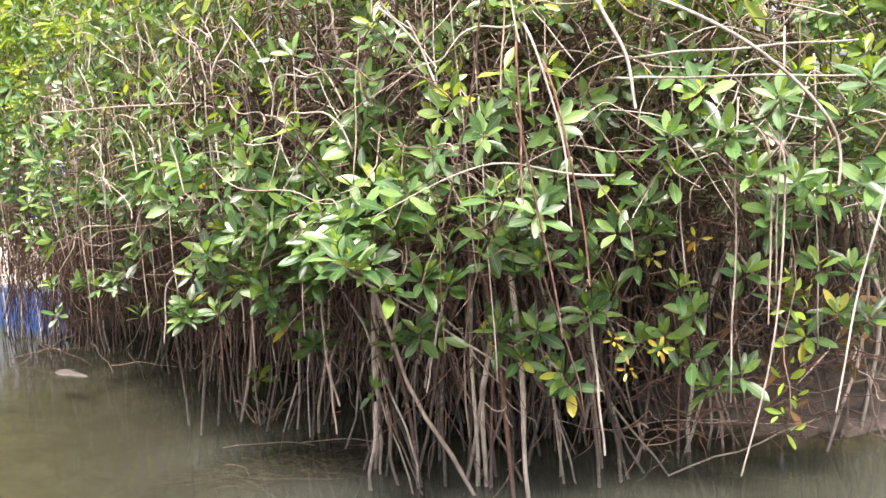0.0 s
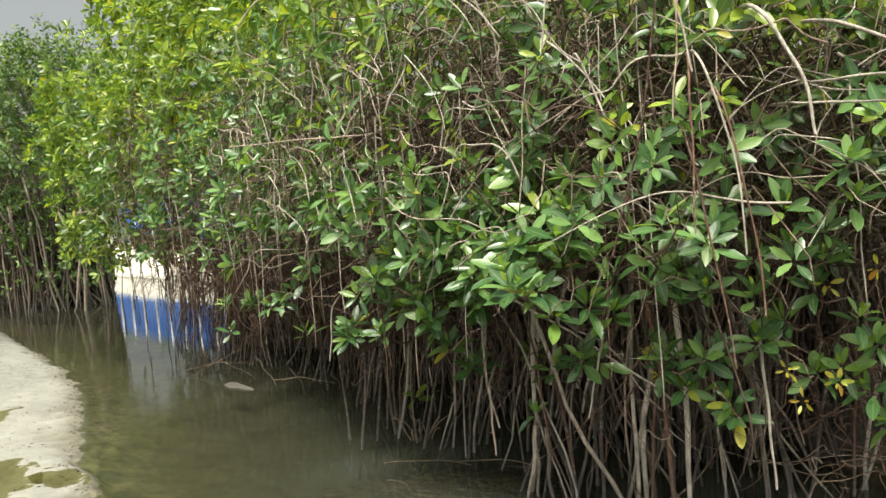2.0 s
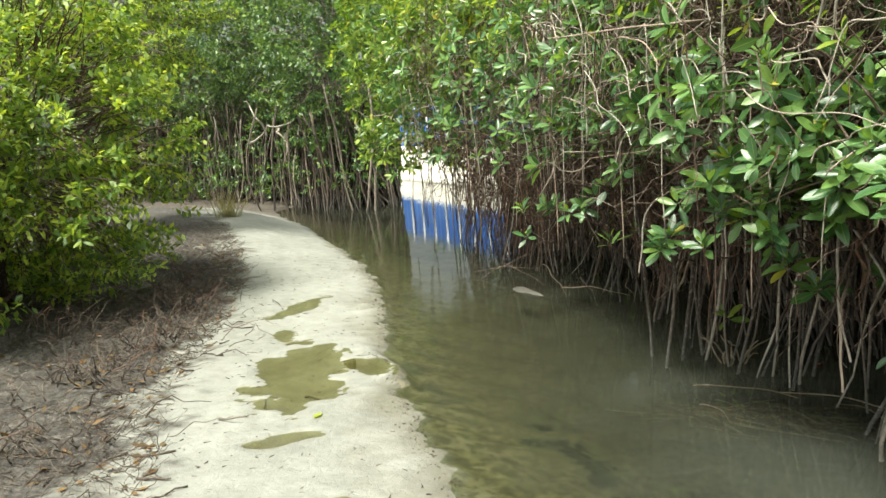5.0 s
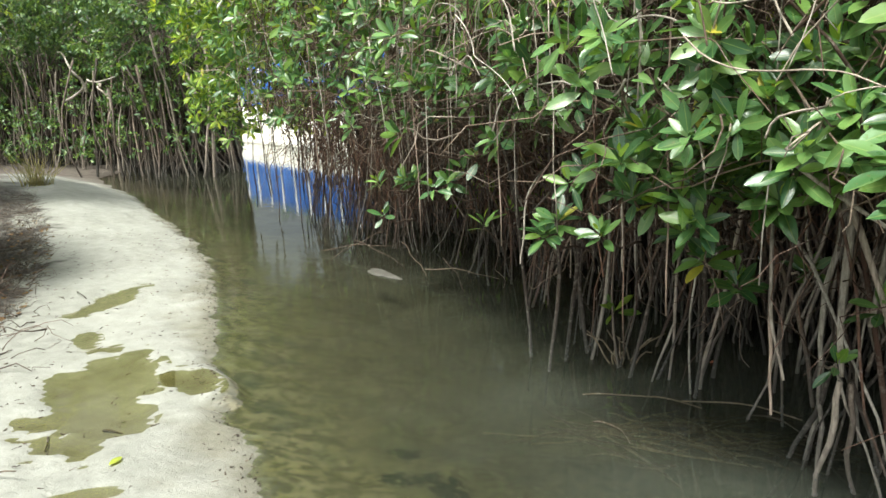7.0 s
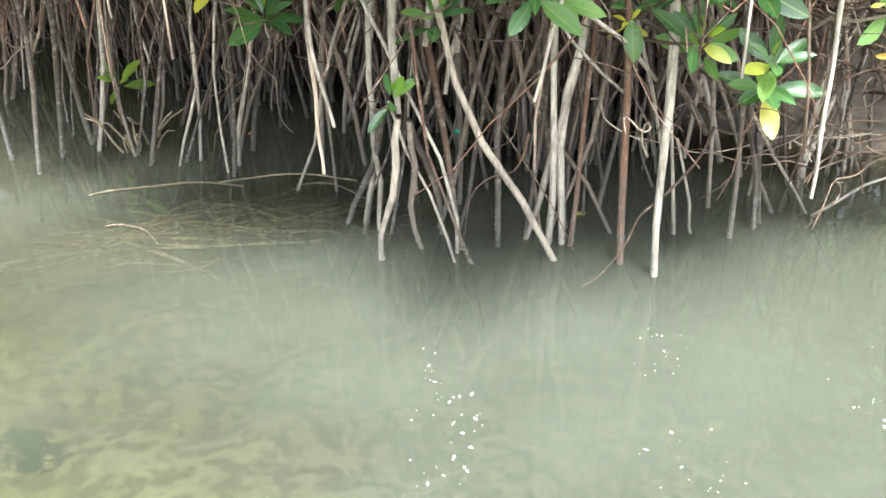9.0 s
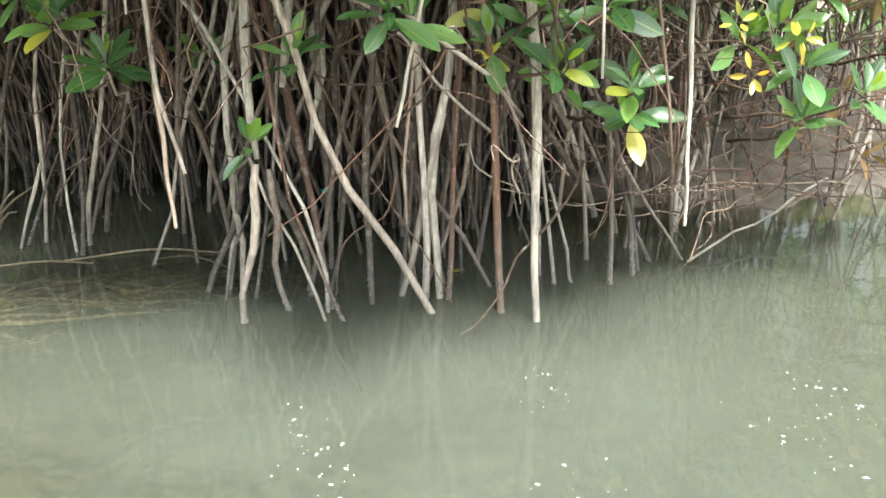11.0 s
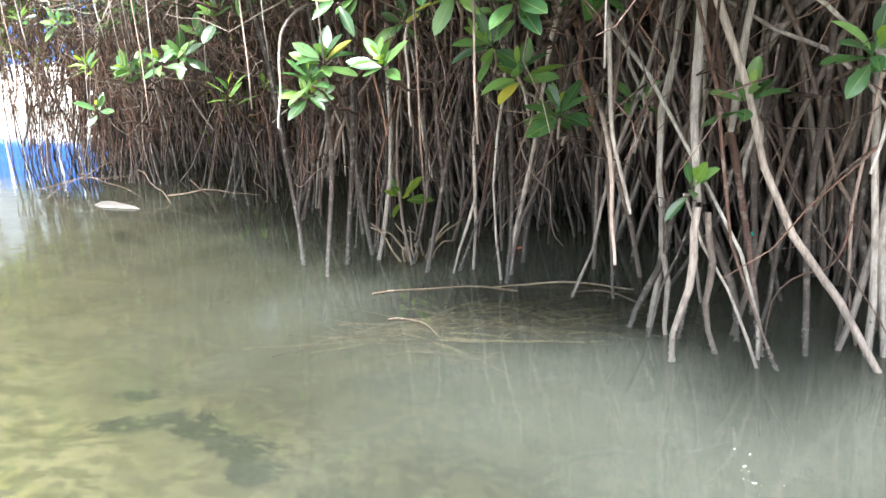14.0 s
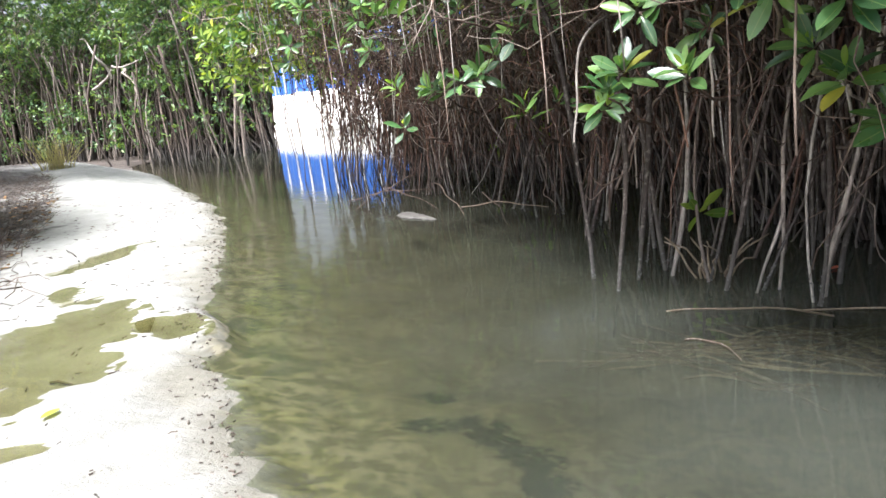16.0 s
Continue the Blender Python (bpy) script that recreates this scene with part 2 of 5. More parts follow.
M_GROUND = ground_material()
M_WATER = water_material("creek_water", None, (0.034, 0.037, 0.025), (0.76, 0.78, 0.68), 0.014)
M_PUDDLE = water_material("puddle_water", 0.08, (0.13, 0.13, 0.07), (0.74, 0.73, 0.55), 0.02)
M_BLUE = plain_material("blue_paint", (0.05, 0.17, 0.58), 0.45, 0.0, 0.1, 3.0)
M_WHITE = plain_material("white_paint", (0.75, 0.75, 0.74), 0.5)
M_FOAM = plain_material("foam", (0.5, 0.5, 0.46), 0.7)
M_BANK = plain_material("pale_bank", (0.72, 0.69, 0.60), 0.9, 0.0, 0.12, 2.0)
M_SCRAP = plain_material("pale_scrap", (0.085, 0.078, 0.066), 0.7, 0.0, 0.2, 20.0)
M_SHELL = plain_material("barnacle", (0.13, 0.125, 0.12), 0.8, 0.0, 0.3, 60.0)
M_GREEN_CAP = plain_material("green_plastic", (0.02, 0.30, 0.22), 0.4)
M_ORANGE = plain_material("orange_leaf", (0.55, 0.14, 0.06), 0.6)


# ---- mesh helpers ----
R = np.random.default_rng(7)


def mesh_object(name, verts, faces, material, parent=None, label="", smooth=True):
    me = bpy.data.meshes.new(name)
    me.from_pydata([tuple(v) for v in verts] if not isinstance(verts, list) else verts, [], faces)
    me.materials.append(material)
    if smooth:
        me.polygons.foreach_set("use_smooth", [True] * len(me.polygons))
    me.update()
    ob = new(name, me)
    ob.parent = parent
    if label:
        tagged(ob, label)
    return ob


def part(name, bm, material, parent, label=""):
    me = bpy.data.meshes.new(name)
    bm.to_mesh(me)
    bm.free()
    me.materials.append(material)
    ob = new(name, me)
    ob.parent = parent
    if label:
        tagged(ob, label)
    return ob


def root_empty(name, at, label, category, group="", kind=""):
    ob = new(name)
    ob.location = at
    ob.empty_display_size = 0.2
    return tagged(ob, label, category, group, kind)


def tube(points, radii, sides=6):
    """A bent, tapered round stem through the points."""
    p = np.asarray(points, float)
    r = np.broadcast_to(np.asarray(radii, float), (len(p),))
    d = np.gradient(p, axis=0)
    d /= np.linalg.norm(d, axis=1)[:, None] + 1e-9
    ref = np.array([1.0, 0, 0]) if abs(d[0][0]) < 0.8 else np.array([0, 1.0, 0])
    u = np.cross(d, ref)
    u /= np.linalg.norm(u, axis=1)[:, None] + 1e-9
    v = np.cross(d, u)
    a = np.linspace(0, 2 * np.pi, sides, endpoint=False)
    ring = (np.cos(a)[None, :, None] * u[:, None] + np.sin(a)[None, :, None] * v[:, None]) * r[:, None, None] + p[:, None]
    verts = ring.reshape(-1, 3)
    faces = []
    for i in range(len(p) - 1):
        for j in range(sides):
            k = (j + 1) % sides
            faces.append((i * sides + j, i * sides + k, (i + 1) * sides + k, (i + 1) * sides + j))
    faces.append(tuple(range(sides))[::-1])
    faces.append(tuple((len(p) - 1) * sides + j for j in range(sides)))
    return verts, faces


def joined(pieces):
    verts, faces, n = [], [], 0
    for v, f in pieces:
        verts.append(v)
        faces.extend([tuple(i + n for i in q) for q in f])
        n += len(v)
    return np.concatenate(verts), faces


def curve_points(a, b, n=7, wobble=0.02, sag=0.0, bend=None):
    """Points from a to b with a smooth wander, and a sag or a sideways bend in the middle."""
    a, b = np.asarray(a, float), np.asarray(b, float)
    t = np.linspace(0, 1, n)[:, None]
    p = a + (b - a) * t
    hump = 4 * t * (1 - t)
    p = p + hump * np.array([0, 0, -sag])
    if bend is not None:
        p = p + hump * np.asarray(bend, float)
    phase, freq = R.uniform(0, 6.28, 3), R.uniform(1.0, 2.6, 3)
    p = p + wobble * np.sin(t * freq * np.pi * 1.5 + phase) * np.sqrt(hump)
    return p


def rounded(pts, times=2):
    """The same line with its corners cut round."""
    for k in range(times):
        a, b = pts[:-1], pts[1:]
        pts = np.concatenate([pts[:1], np.stack([a * 0.75 + b * 0.25, a * 0.25 + b * 0.75], 1).reshape(-1, 3), pts[-1:]])
    return pts


def leaf_template(width=0.37, fold=0.10, droop=0.10, fine=False):
    """One leaf of length 1 along x: pointed, folded at the midrib, the tip bent down; and how far each point lies from the midrib."""
    xs, ws = ((0.0, 0.28, 0.58, 0.84, 1.0), (0.0, 0.72, 1.0, 0.62, 0.0)) if not fine else ((0.0, 0.14, 0.32, 0.52, 0.72, 0.88, 1.0), (0.0, 0.42, 0.82, 1.0, 0.86, 0.52, 0.0))
    n = len(xs)
    verts = [(x, 0, -droop * x * x) for x in xs]
    for side in (1, -1):
        verts += [(x, side * w * width / 2, fold * w * 0.5 - droop * x * x) for x, w in zip(xs[1:-1], ws[1:-1])]
    faces = []
    for start, flip in ((n, False), (2 * n - 2, True)):
        ring = [0] + list(range(start, start + n - 2)) + [n - 1]
        for i in range(n - 1):
            f = [i, i + 1, ring[i + 1], ring[i]]
            f = [v for j, v in enumerate(f) if v not in f[:j]]
            faces.append(tuple(f[::-1] if flip else f))
    return np.array(verts), faces, [0.0] * n + [1.0] * (2 * n - 4)


LEAF = leaf_template()
LEAF_SMALL = (np.array([(0, 0, 0), (0.5, 0.24, 0.05), (0.55, 0, 0), (0.5, -0.24, 0.05), (1, 0, -0.06)], float), [(0, 2, 1), (2, 4, 1), (0, 3, 2), (2, 3, 4)], [0.3, 1, 0.3, 1, 0.3])


def frames_from(dirs, ups):
    """Rotation matrices whose x runs along dirs and whose z leans towards ups."""
    x = dirs / (np.linalg.norm(dirs, axis=1)[:, None] + 1e-9)
    y = np.cross(ups, x)
    y /= np.linalg.norm(y, axis=1)[:, None] + 1e-9
    z = np.cross(x, y)
    return np.stack([x, y, z], axis=2)


def whorls(points, axes, count=(5, 9), size=(0.09, 0.14), spread=(35, 85)):
    """Rosettes of leaves at the ends of shoots: place, turn and size of each leaf."""
    at, dirs, ups, sizes = [], [], [], []
    for p, a in zip(points, axes):
        a = a / (np.linalg.norm(a) + 1e-9)
        u = np.cross(a, (0.31, 0.77, 0.55))
        u /= np.linalg.norm(u)
        v = np.cross(a, u)
        k, turn = R.integers(count[0], count[1] + 1), R.uniform(0, 6.28)
        for i in range(k):
            f = i / max(1, k - 1)
            tilt = radians(spread[0] + (spread[1] - spread[0]) * f + R.normal(0, 9))
            az = turn + i * 2.4 + R.normal(0, 0.2)
            side = np.cos(az) * u + np.sin(az) * v
            d = np.cos(tilt) * a + np.sin(tilt) * side
            d[2] -= 0.15 * f
            at.append(p + a * 0.03 * (1 - f) + d * 0.012)
            dirs.append(d)
            ups.append(a * np.sin(tilt) - side * np.cos(tilt) + R.normal(0, 0.25, 3))
            sizes.append(R.uniform(*size) * (0.75 + 0.25 * f))
    return np.array(at), frames_from(np.array(dirs), np.array(ups)), np.array(sizes)


def leaf_mass(name, at, rot, size, material, parent=None, template=LEAF, label=""):
    """Many leaves in one mesh."""
    tv, tf, te = template
    v = np.einsum("nij,kj->nki", rot, tv) * size[:, None, None] + at[:, None]
    k = len(tv)
    me = bpy.data.meshes.new(name)
    verts = v.reshape(-1, 3)
    loops = np.concatenate([np.asarray(f) for f in tf])
    counts = np.array([len(f) for f in tf])
    n = len(at)
    all_loops = (loops[None] + (np.arange(n) * k)[:, None]).ravel()
    all_counts = np.tile(counts, n)
    me.vertices.add(len(verts))
    me.vertices.foreach_set("co", verts.ravel().astype(np.float32))
    me.loops.add(len(all_loops))
    me.loops.foreach_set("vertex_index", all_loops.astype(np.int32))
    me.polygons.add(len(all_counts))
    starts = np.concatenate([[0], np.cumsum(all_counts)[:-1]])
    me.polygons.foreach_set("loop_start", starts.astype(np.int32))
    me.polygons.foreach_set("use_smooth", np.ones(len(all_counts), bool))
    me.materials.append(material)
    me.update(calc_edges=True)
    me.validate()
    edge = me.attributes.new("edge", 'FLOAT', 'POINT')
    edge.data.foreach_set("value", np.tile(np.array(te, np.float32), n))
    ob = new(name, me)
    ob.parent = parent
    if label:
        tagged(ob, label)
    return ob


def template_mesh(name, template, material):
    me = bpy.data.meshes.new(name)
    me.from_pydata([tuple(v) for v in template[0]], [], template[1])
    me.materials.append(material)
    me.polygons.foreach_set("use_smooth", [True] * len(me.polygons))
    edge = me.attributes.new("edge", 'FLOAT', 'POINT')
    edge.data.foreach_set("value", np.array(template[2], np.float32))
    return me


LEAF_MESHES = {}


def leaf_objects(at, rot, size, material, parent):
    """Single leaves, objects of their own on shared meshes, parts of the tree."""
    key = material.name
    if key not in LEAF_MESHES:
        LEAF_MESHES[key] = [template_mesh("leaf", leaf_template(w, f, d, True), material) for w, f, d in ((0.37, 0.10, 0.10), (0.33, 0.16, 0.24), (0.41, 0.07, 0.0), (0.36, 0.2, -0.06))]
    for i, (p, m, s) in enumerate(zip(at, rot, size)):
        ob = new("leaf", LEAF_MESHES[key][i % 4])
        ob.parent = parent
        ob.matrix_parent_inverse = Matrix.Translation(-Vector(parent.location))
        ob.matrix_basis = Matrix.LocRotScale(Vector(p), Matrix([list(r) for r in m]).to_quaternion(), Vector((s, s, s)))


def hang(ob, parent):
    """Makes ob, built in world places, a part of parent without moving it."""
    ob.parent = parent
    ob.matrix_parent_inverse = Matrix.Translation(-Vector(parent.location))
    return ob


# ---- plan: the waterlines ----
SAND_EDGE = [(60, -30), (8, -2.5), (3.5, -0.3), (0.8, 1.0), (-0.75, 2.25), (-1.55, 2.9), (-2.4, 3.55), (-3.0, 4.12), (-3.6, 4.68), (-4.13, 5.35), (-4.9, 6.3), (-5.6, 7.1),
             (-6.7, 8.15), (-8.3, 9.4), (-10.4, 11.1), (-12.6, 12.6), (-13.9, 14.6), (-16.5, 17.5), (-21, 23.0), (-40, 60)]
BANK_EDGE = [(60, 12), (8, 6.2), (3.5, 5.0), (2.1, 4.72), (1.1, 4.5), (0.5, 4.2), (0.15, 4.05), (-0.5, 4.35), (-1.0, 5.0), (-1.75, 5.55), (-2.6, 6.75), (-3.3, 7.45), (-4.3, 8.0),
             (-5.25, 8.5), (-5.95, 9.25), (-6.35, 10.1), (-6.2, 11.0), (-4.2, 12.4), (0, 15), (30, 40)]


def side_distance(px, py, line):
    """Distance to a line of points; positive on its left."""
    best = np.full(px.shape, 1e9)
    sign = np.ones(px.shape)
    for (ax, ay), (bx, by) in zip(line[:-1], line[1:]):
        dx, dy = bx - ax, by - ay
        t = np.clip(((px - ax) * dx + (py - ay) * dy) / (dx * dx + dy * dy), 0, 1)
        ex, ey = px - ax - t * dx, py - ay - t * dy
        d = np.hypot(ex, ey)
        near = d < best
        best = np.where(near, d, best)
        sign = np.where(near, np.where(dx * ey - dy * ex > 0, 1.0, -1.0), sign)
    return best * sign


def waves_2d(x, y, scale, seed):
    """A smooth wandering height between about -1 and 1."""
    g = np.random.default_rng(seed)
    out = np.zeros(x.shape)
    for k in range(9):
        a, f = g.uniform(0, 6.28), g.uniform(0.5, 2.2) / scale
        out += np.sin((x * np.cos(a) + y * np.sin(a)) * f * 6.28 + g.uniform(0, 6.28)) / 3
    return out


# hollows in the sand that hold water: centre, half sizes, turn in degrees, water level
PUDDLES = [((-5.44, 5.72), 0.42, 0.14, 100, 0.075), ((-4.87, 4.97), 0.17, 0.08, 140, 0.062), ((-4.03, 4.24), 0.74, 0.30, 128, 0.052), ((-3.68, 4.58), 0.24, 0.11, 155, 0.052),
           ((-3.3, 3.32), 0.20, 0.07, 45, 0.055), ((-2.56, 2.9), 0.13, 0.05, 30, 0.045), ((-2.72, 2.42), 0.26, 0.13, 120, 0.05)]


def ground_height(x, y):
    s = side_distance(x, y, SAND_EDGE)           # positive on the sand
    s = s + 0.035 * waves_2d(x, y, 0.45, 61) + 0.018 * waves_2d(x, y, 0.13, 62)
    b = -side_distance(x, y, BANK_EDGE)          # positive on the mangrove bank
    far = np.clip((np.hypot(x + 1, y - 2) - 5.0) / 8.0, 0, 1) * (s > 0)
    sand = 0.05 * (1 - np.exp(-np.maximum(s, 0) / 0.18)) + 0.035 * np.clip(s - 0.4, 0, 6) + 0.28 * far * np.clip(s / 1.0, 0, 1) * np.clip((13.2 - y) / 2.0, 0.0, 1) + 0.006 * waves_2d(x, y, 0.5, 3)
    sand = sand + np.clip((s - 1.4) / 0.5, 0, 1) * (0.022 * waves_2d(x, y, 0.42, 41) + 0.016 * waves_2d(x, y, 0.17, 42))
    depth = np.maximum(-s, 0)
    bed = -0.42 * (1 - np.exp(-depth / 1.5)) - 0.012 + 0.025 * waves_2d(x, y, 0.7, 5) * np.clip(-s, 0, 1)
    mud = np.clip((b - np.interp(x, (0.5, 0.95, 1.7), (2.4, 0.7, 0.22))) * np.interp(x, (0.9, 1.7), (0.3, 0.32)), -0.45, 0.35) + 0.02 * waves_2d(x, y, 0.4, 9)
    z = np.where(s > 0, sand, bed)
    z = np.where(b > 0, np.maximum(bed, mud), z)
    for (cx, cy), rx, ry, turn, level in PUDDLES:
        c, n = math.cos(radians(turn)), math.sin(radians(turn))
        u, v = (x - cx) * c + (y - cy) * n, -(x - cx) * n + (y - cy) * c
        q = np.sqrt((u / rx) ** 2 + (v / ry) ** 2) + 0.22 * waves_2d(x, y, 0.32, 21) + 0.10 * waves_2d(x, y, 0.12, 22)
        w = np.clip((1.12 - q) / 0.3, 0, 1)
        near = np.clip((2.0 - q) / 0.8, 0, 1)
        z = z * (1 - near) + np.maximum(np.minimum(z, level + 0.02), level + 0.006) * near
        z = z * (1 - w) + (level - 0.022) * w
    return z, s, b


def graded(lo, hi, a, b, step):
    """Grid lines: fine from a to b, coarser outwards to lo and hi."""
    fine = list(np.arange(a, b, step))
    out, d, p = [], step, a
    while p > lo:
        d *= 1.25
        p -= d
        out.append(max(p, lo))
    up, d, p = [], step, fine[-1]
    while p < hi:
        d *= 1.25
        p += d
        up.append(min(p, hi))
    return np.array(out[::-1] + fine + up)


# dark weed growing on the creek bed: centre and reach
WEED = [(-2.27, 4.22, 0.07), (-2.1, 4.30, 0.09), (-1.96, 4.20, 0.09), (-1.83, 4.10, 0.08), (-1.74, 3.98, 0.08), (-1.56, 3.82, 0.07), (-1.48, 3.74, 0.05), (-2.4, 4.55, 0.07)]


def build_ground():
    gx, gy = graded(-900, 900, -9.5, 2.0, 0.05), graded(-900, 900, -1.5, 11.0, 0.05)
    X, Y = np.meshgrid(gx, gy)
    Z, s, b = ground_height(X, Y)
    nx, ny = len(gx), len(gy)
    verts = np.stack([X, Y, Z], 2).reshape(-1, 3)
    i = np.arange(nx * ny).reshape(ny, nx)
    quads = np.stack([i[:-1, :-1], i[:-1, 1:], i[1:, 1:], i[1:, :-1]], 2).reshape(-1, 4)
    me = bpy.data.meshes.new("ground")
    me.vertices.add(len(verts))
    me.vertices.foreach_set("co", verts.ravel())
    me.loops.add(quads.size)
    me.loops.foreach_set("vertex_index", quads.ravel())
    me.polygons.add(len(quads))
    me.polygons.foreach_set("loop_start", np.arange(0, quads.size, 4))
    me.polygons.foreach_set("use_smooth", np.ones(len(quads), bool))
    me.materials.append(M_GROUND)
    me.update(calc_edges=True)
    rough = 0.35 * waves_2d(X, Y, 0.9, 31) + 0.2 * waves_2d(X, Y, 0.25, 33)
    layers = {"wet": np.clip(1 - (Z - 0.02 - 0.015 * rough) / 0.03, 0, 1) * (s > 0),
              "bed": np.clip(0.5 - s / 0.06, 0, 1) * (b < 0.0),
              "deep": np.clip((np.minimum(-s, 9) - 1.3) / 1.2, 0, 1),
              "weed": np.clip((-X - 1.1) / 0.9, 0, 1) * np.clip((-s - 0.12) / 0.5, 0, 1),
              "patch": sum(np.exp(-((X - px) ** 2 + (Y - py) ** 2) / r ** 2 * (1 + 0.5 * rough)) for px, py, r in WEED),
              "duff": np.clip((s - 1.42 + rough * 0.55) / 0.22, 0, 1),
              "mud": np.maximum(np.clip((b + 0.1) / 0.3, 0, 1), np.clip((Y - 11.9 + rough) / 0.7, 0, 1) * (X < -8) * (Y < 17))}
    for key, val in layers.items():
        at = me.attributes.new(key, 'FLOAT', 'POINT')
        at.data.foreach_set("value", val.ravel().astype(np.float32))
    return tagged(new("ground", me), "pale grey sand bank, dark leaf litter and silty creek bed", "ground", kind="structure")


def build_water():
    xs, ys = graded(-900, 900, -10, 3, 0.1), graded(-900, 900, 0, 12, 0.1)
    X, Y = np.meshgrid(xs, ys)
    deep = np.maximum(-ground_height(X, Y)[0], 0)
    i = np.arange(X.size).reshape(X.shape)
    quads = np.stack([i[:-1, :-1], i[:-1, 1:], i[1:, 1:], i[1:, :-1]], 2).reshape(-1, 4)
    ob = mesh_object("water", np.stack([X, Y, 0 * X], 2).reshape(-1, 3), [tuple(q) for q in quads], M_WATER)
    veil = ob.data.attributes.new("veil", 'FLOAT', 'POINT')
    cloud = np.interp(X + 0.25 * waves_2d(X, Y, 1.1, 77), (-2.6, -0.6), (0.0, 1.0))        # silt stirred up under the front trees
    veil.data.foreach_set("value", ((1 - np.exp(-(3.7 * deep) ** 2 * (1 + 1.3 * cloud))) * (1 - 0.5 * np.exp(-((X + 1.0) / 0.75) ** 2 - ((Y - 4.75) / 0.34) ** 2))).ravel().astype(np.float32))
    ripple = ob.data.attributes.new("ripple", 'FLOAT', 'POINT')
    edge = side_distance(X, Y, SAND_EDGE)
    ripple.data.foreach_set("value", (np.exp(-(edge / 0.7) ** 2) * np.clip((-X - 0.6) / 1.5, 0, 1) * (0.6 + 0.4 * waves_2d(X, Y, 1.3, 88))).ravel().astype(np.float32))
    murk = ob.data.attributes.new("murk", 'FLOAT', 'POINT')
    murk.data.foreach_set("value", (cloud * np.interp(X, (0.0, 1.3), (1.0, 0.35))).ravel().astype(np.float32))
    return tagged(ob, "still murky olive-green creek water with faint ripples", "water", kind="structure")


build_ground()
build_water()
for k, ((cx, cy), rx, ry, turn, level) in enumerate(PUDDLES):
    grow = 1.3
    bm = bmesh.new()
    bmesh.ops.create_circle(bm, cap_ends=True, segments=28, radius=1.0, matrix=Matrix.Translation((cx, cy, level)) @ Matrix.Rotation(radians(turn), 4, 'Z') @ Matrix.Diagonal((rx * grow, ry * grow, 1, 1)))
    tagged(part("puddle", bm, M_PUDDLE, None), "shallow brown puddle lying in a hollow of the sand", "puddle", "puddles on the sand bank", kind="structure")

# ---- the mangroves on the near bank ----
BANK = np.array(BANK_EDGE[1:-1], float)
SEG = np.linalg.norm(np.diff(BANK, axis=0), axis=1)
CUM = np.concatenate([[0], np.cumsum(SEG)])


def bank_point(s):
    """The waterline of the bank at a run of s metres, and the way out over the water there (smoothed over a metre)."""
    f = lambda q: np.array([np.interp(q, CUM, BANK[:, 0]), np.interp(q, CUM, BANK[:, 1])])
    d = f(min(s + 0.7, CUM[-1])) - f(max(s - 0.7, 0))
    d /= np.linalg.norm(d) + 1e-9
    return f(s), np.array([-d[1], d[0]])


def run_of(x):
    """The run along the bank's front where it passes x."""
    k = 15
    return float(np.interp(-x, -BANK[:k, 0], CUM[:k]))


TREE_X = (2.6, 1.35, 0.35, -0.75, -1.75, -2.75, -3.85, -5.0, -6.1)
TREES = []
for x in TREE_X:
    p, out = bank_point(run_of(x))
    q = p - out * 1.1
    TREES.append(root_empty("mangrove_tree", (q[0], q[1], 0.0), "red mangrove with thin tangled prop roots standing in the creek", "tree", "mangroves along the bank"))
TREE_XY = np.array([(t.location.x, t.location.y) for t in TREES])


def tree_number(p):
    return int(np.argmin(np.hypot(TREE_XY[:, 0] - p[0], TREE_XY[:, 1] - p[1])))


def tree_at(p):
    return TREES[tree_number(p)]


S0, S1 = run_of(3.4), float(CUM[15])      # from beyond the right of the view to the tip

for t in TREES:
    x, y = t.location.x, t.location.y
    for k in range(3):
        a = R.uniform(0, 6.28)
        lean = np.array([math.cos(a), math.sin(a)]) * R.uniform(0.2, 0.8)
        pts = curve_points((x + lean[0] * 0.2, y + lean[1] * 0.2, 0.7), (x + lean[0], y + lean[1], R.uniform(2.6, 3.5)), 9, 0.06)
        v, f = tube(pts, np.linspace(0.045, 0.014, 9), 8)
        hang(mesh_object("trunk" if k == 0 else "limb", v, f, M_ROOT), t)


def make_root(base, top, r, bend=None, n=9, wobble=0.012, foot=True):
    """One prop root from its foot to the limb that it grew from, a little knotted."""
    pts = curve_points(base, top, n, wobble, 0.0, bend)
    rad = r * (1 + 0.14 * np.sin(np.linspace(0, 9, n) + R.uniform(0, 6))) * np.linspace(0.9, 1.1, n)
    if foot:
        rad[0] *= 0.7
    return tube(pts, rad, 7)


def barnacles(v):
    """Small shells crusted round the foot of a root, given the root's rings of seven points."""
    rings = v.reshape(-1, 7, 3)
    mid, wide = rings.mean(1), np.linalg.norm(rings - rings.mean(1)[:, None], axis=2).mean(1)
    out = []
    for k in range(R.integers(9, 18)):
        a, z = R.uniform(0, 6.28), 0.11 * R.random() ** 1.5
        x, y, r = (float(np.interp(z, mid[:, 2], c)) for c in (mid[:, 0], mid[:, 1], wide))
        way = np.array([math.cos(a), math.sin(a), 0.0])
        q = np.array([x, y, z]) + way * r * 0.8
        out.append(tube([q, q + way * 0.004 + np.array([0, 0, 0.002])], (R.uniform(0.003, 0.006), 0.002), 5))
    return out


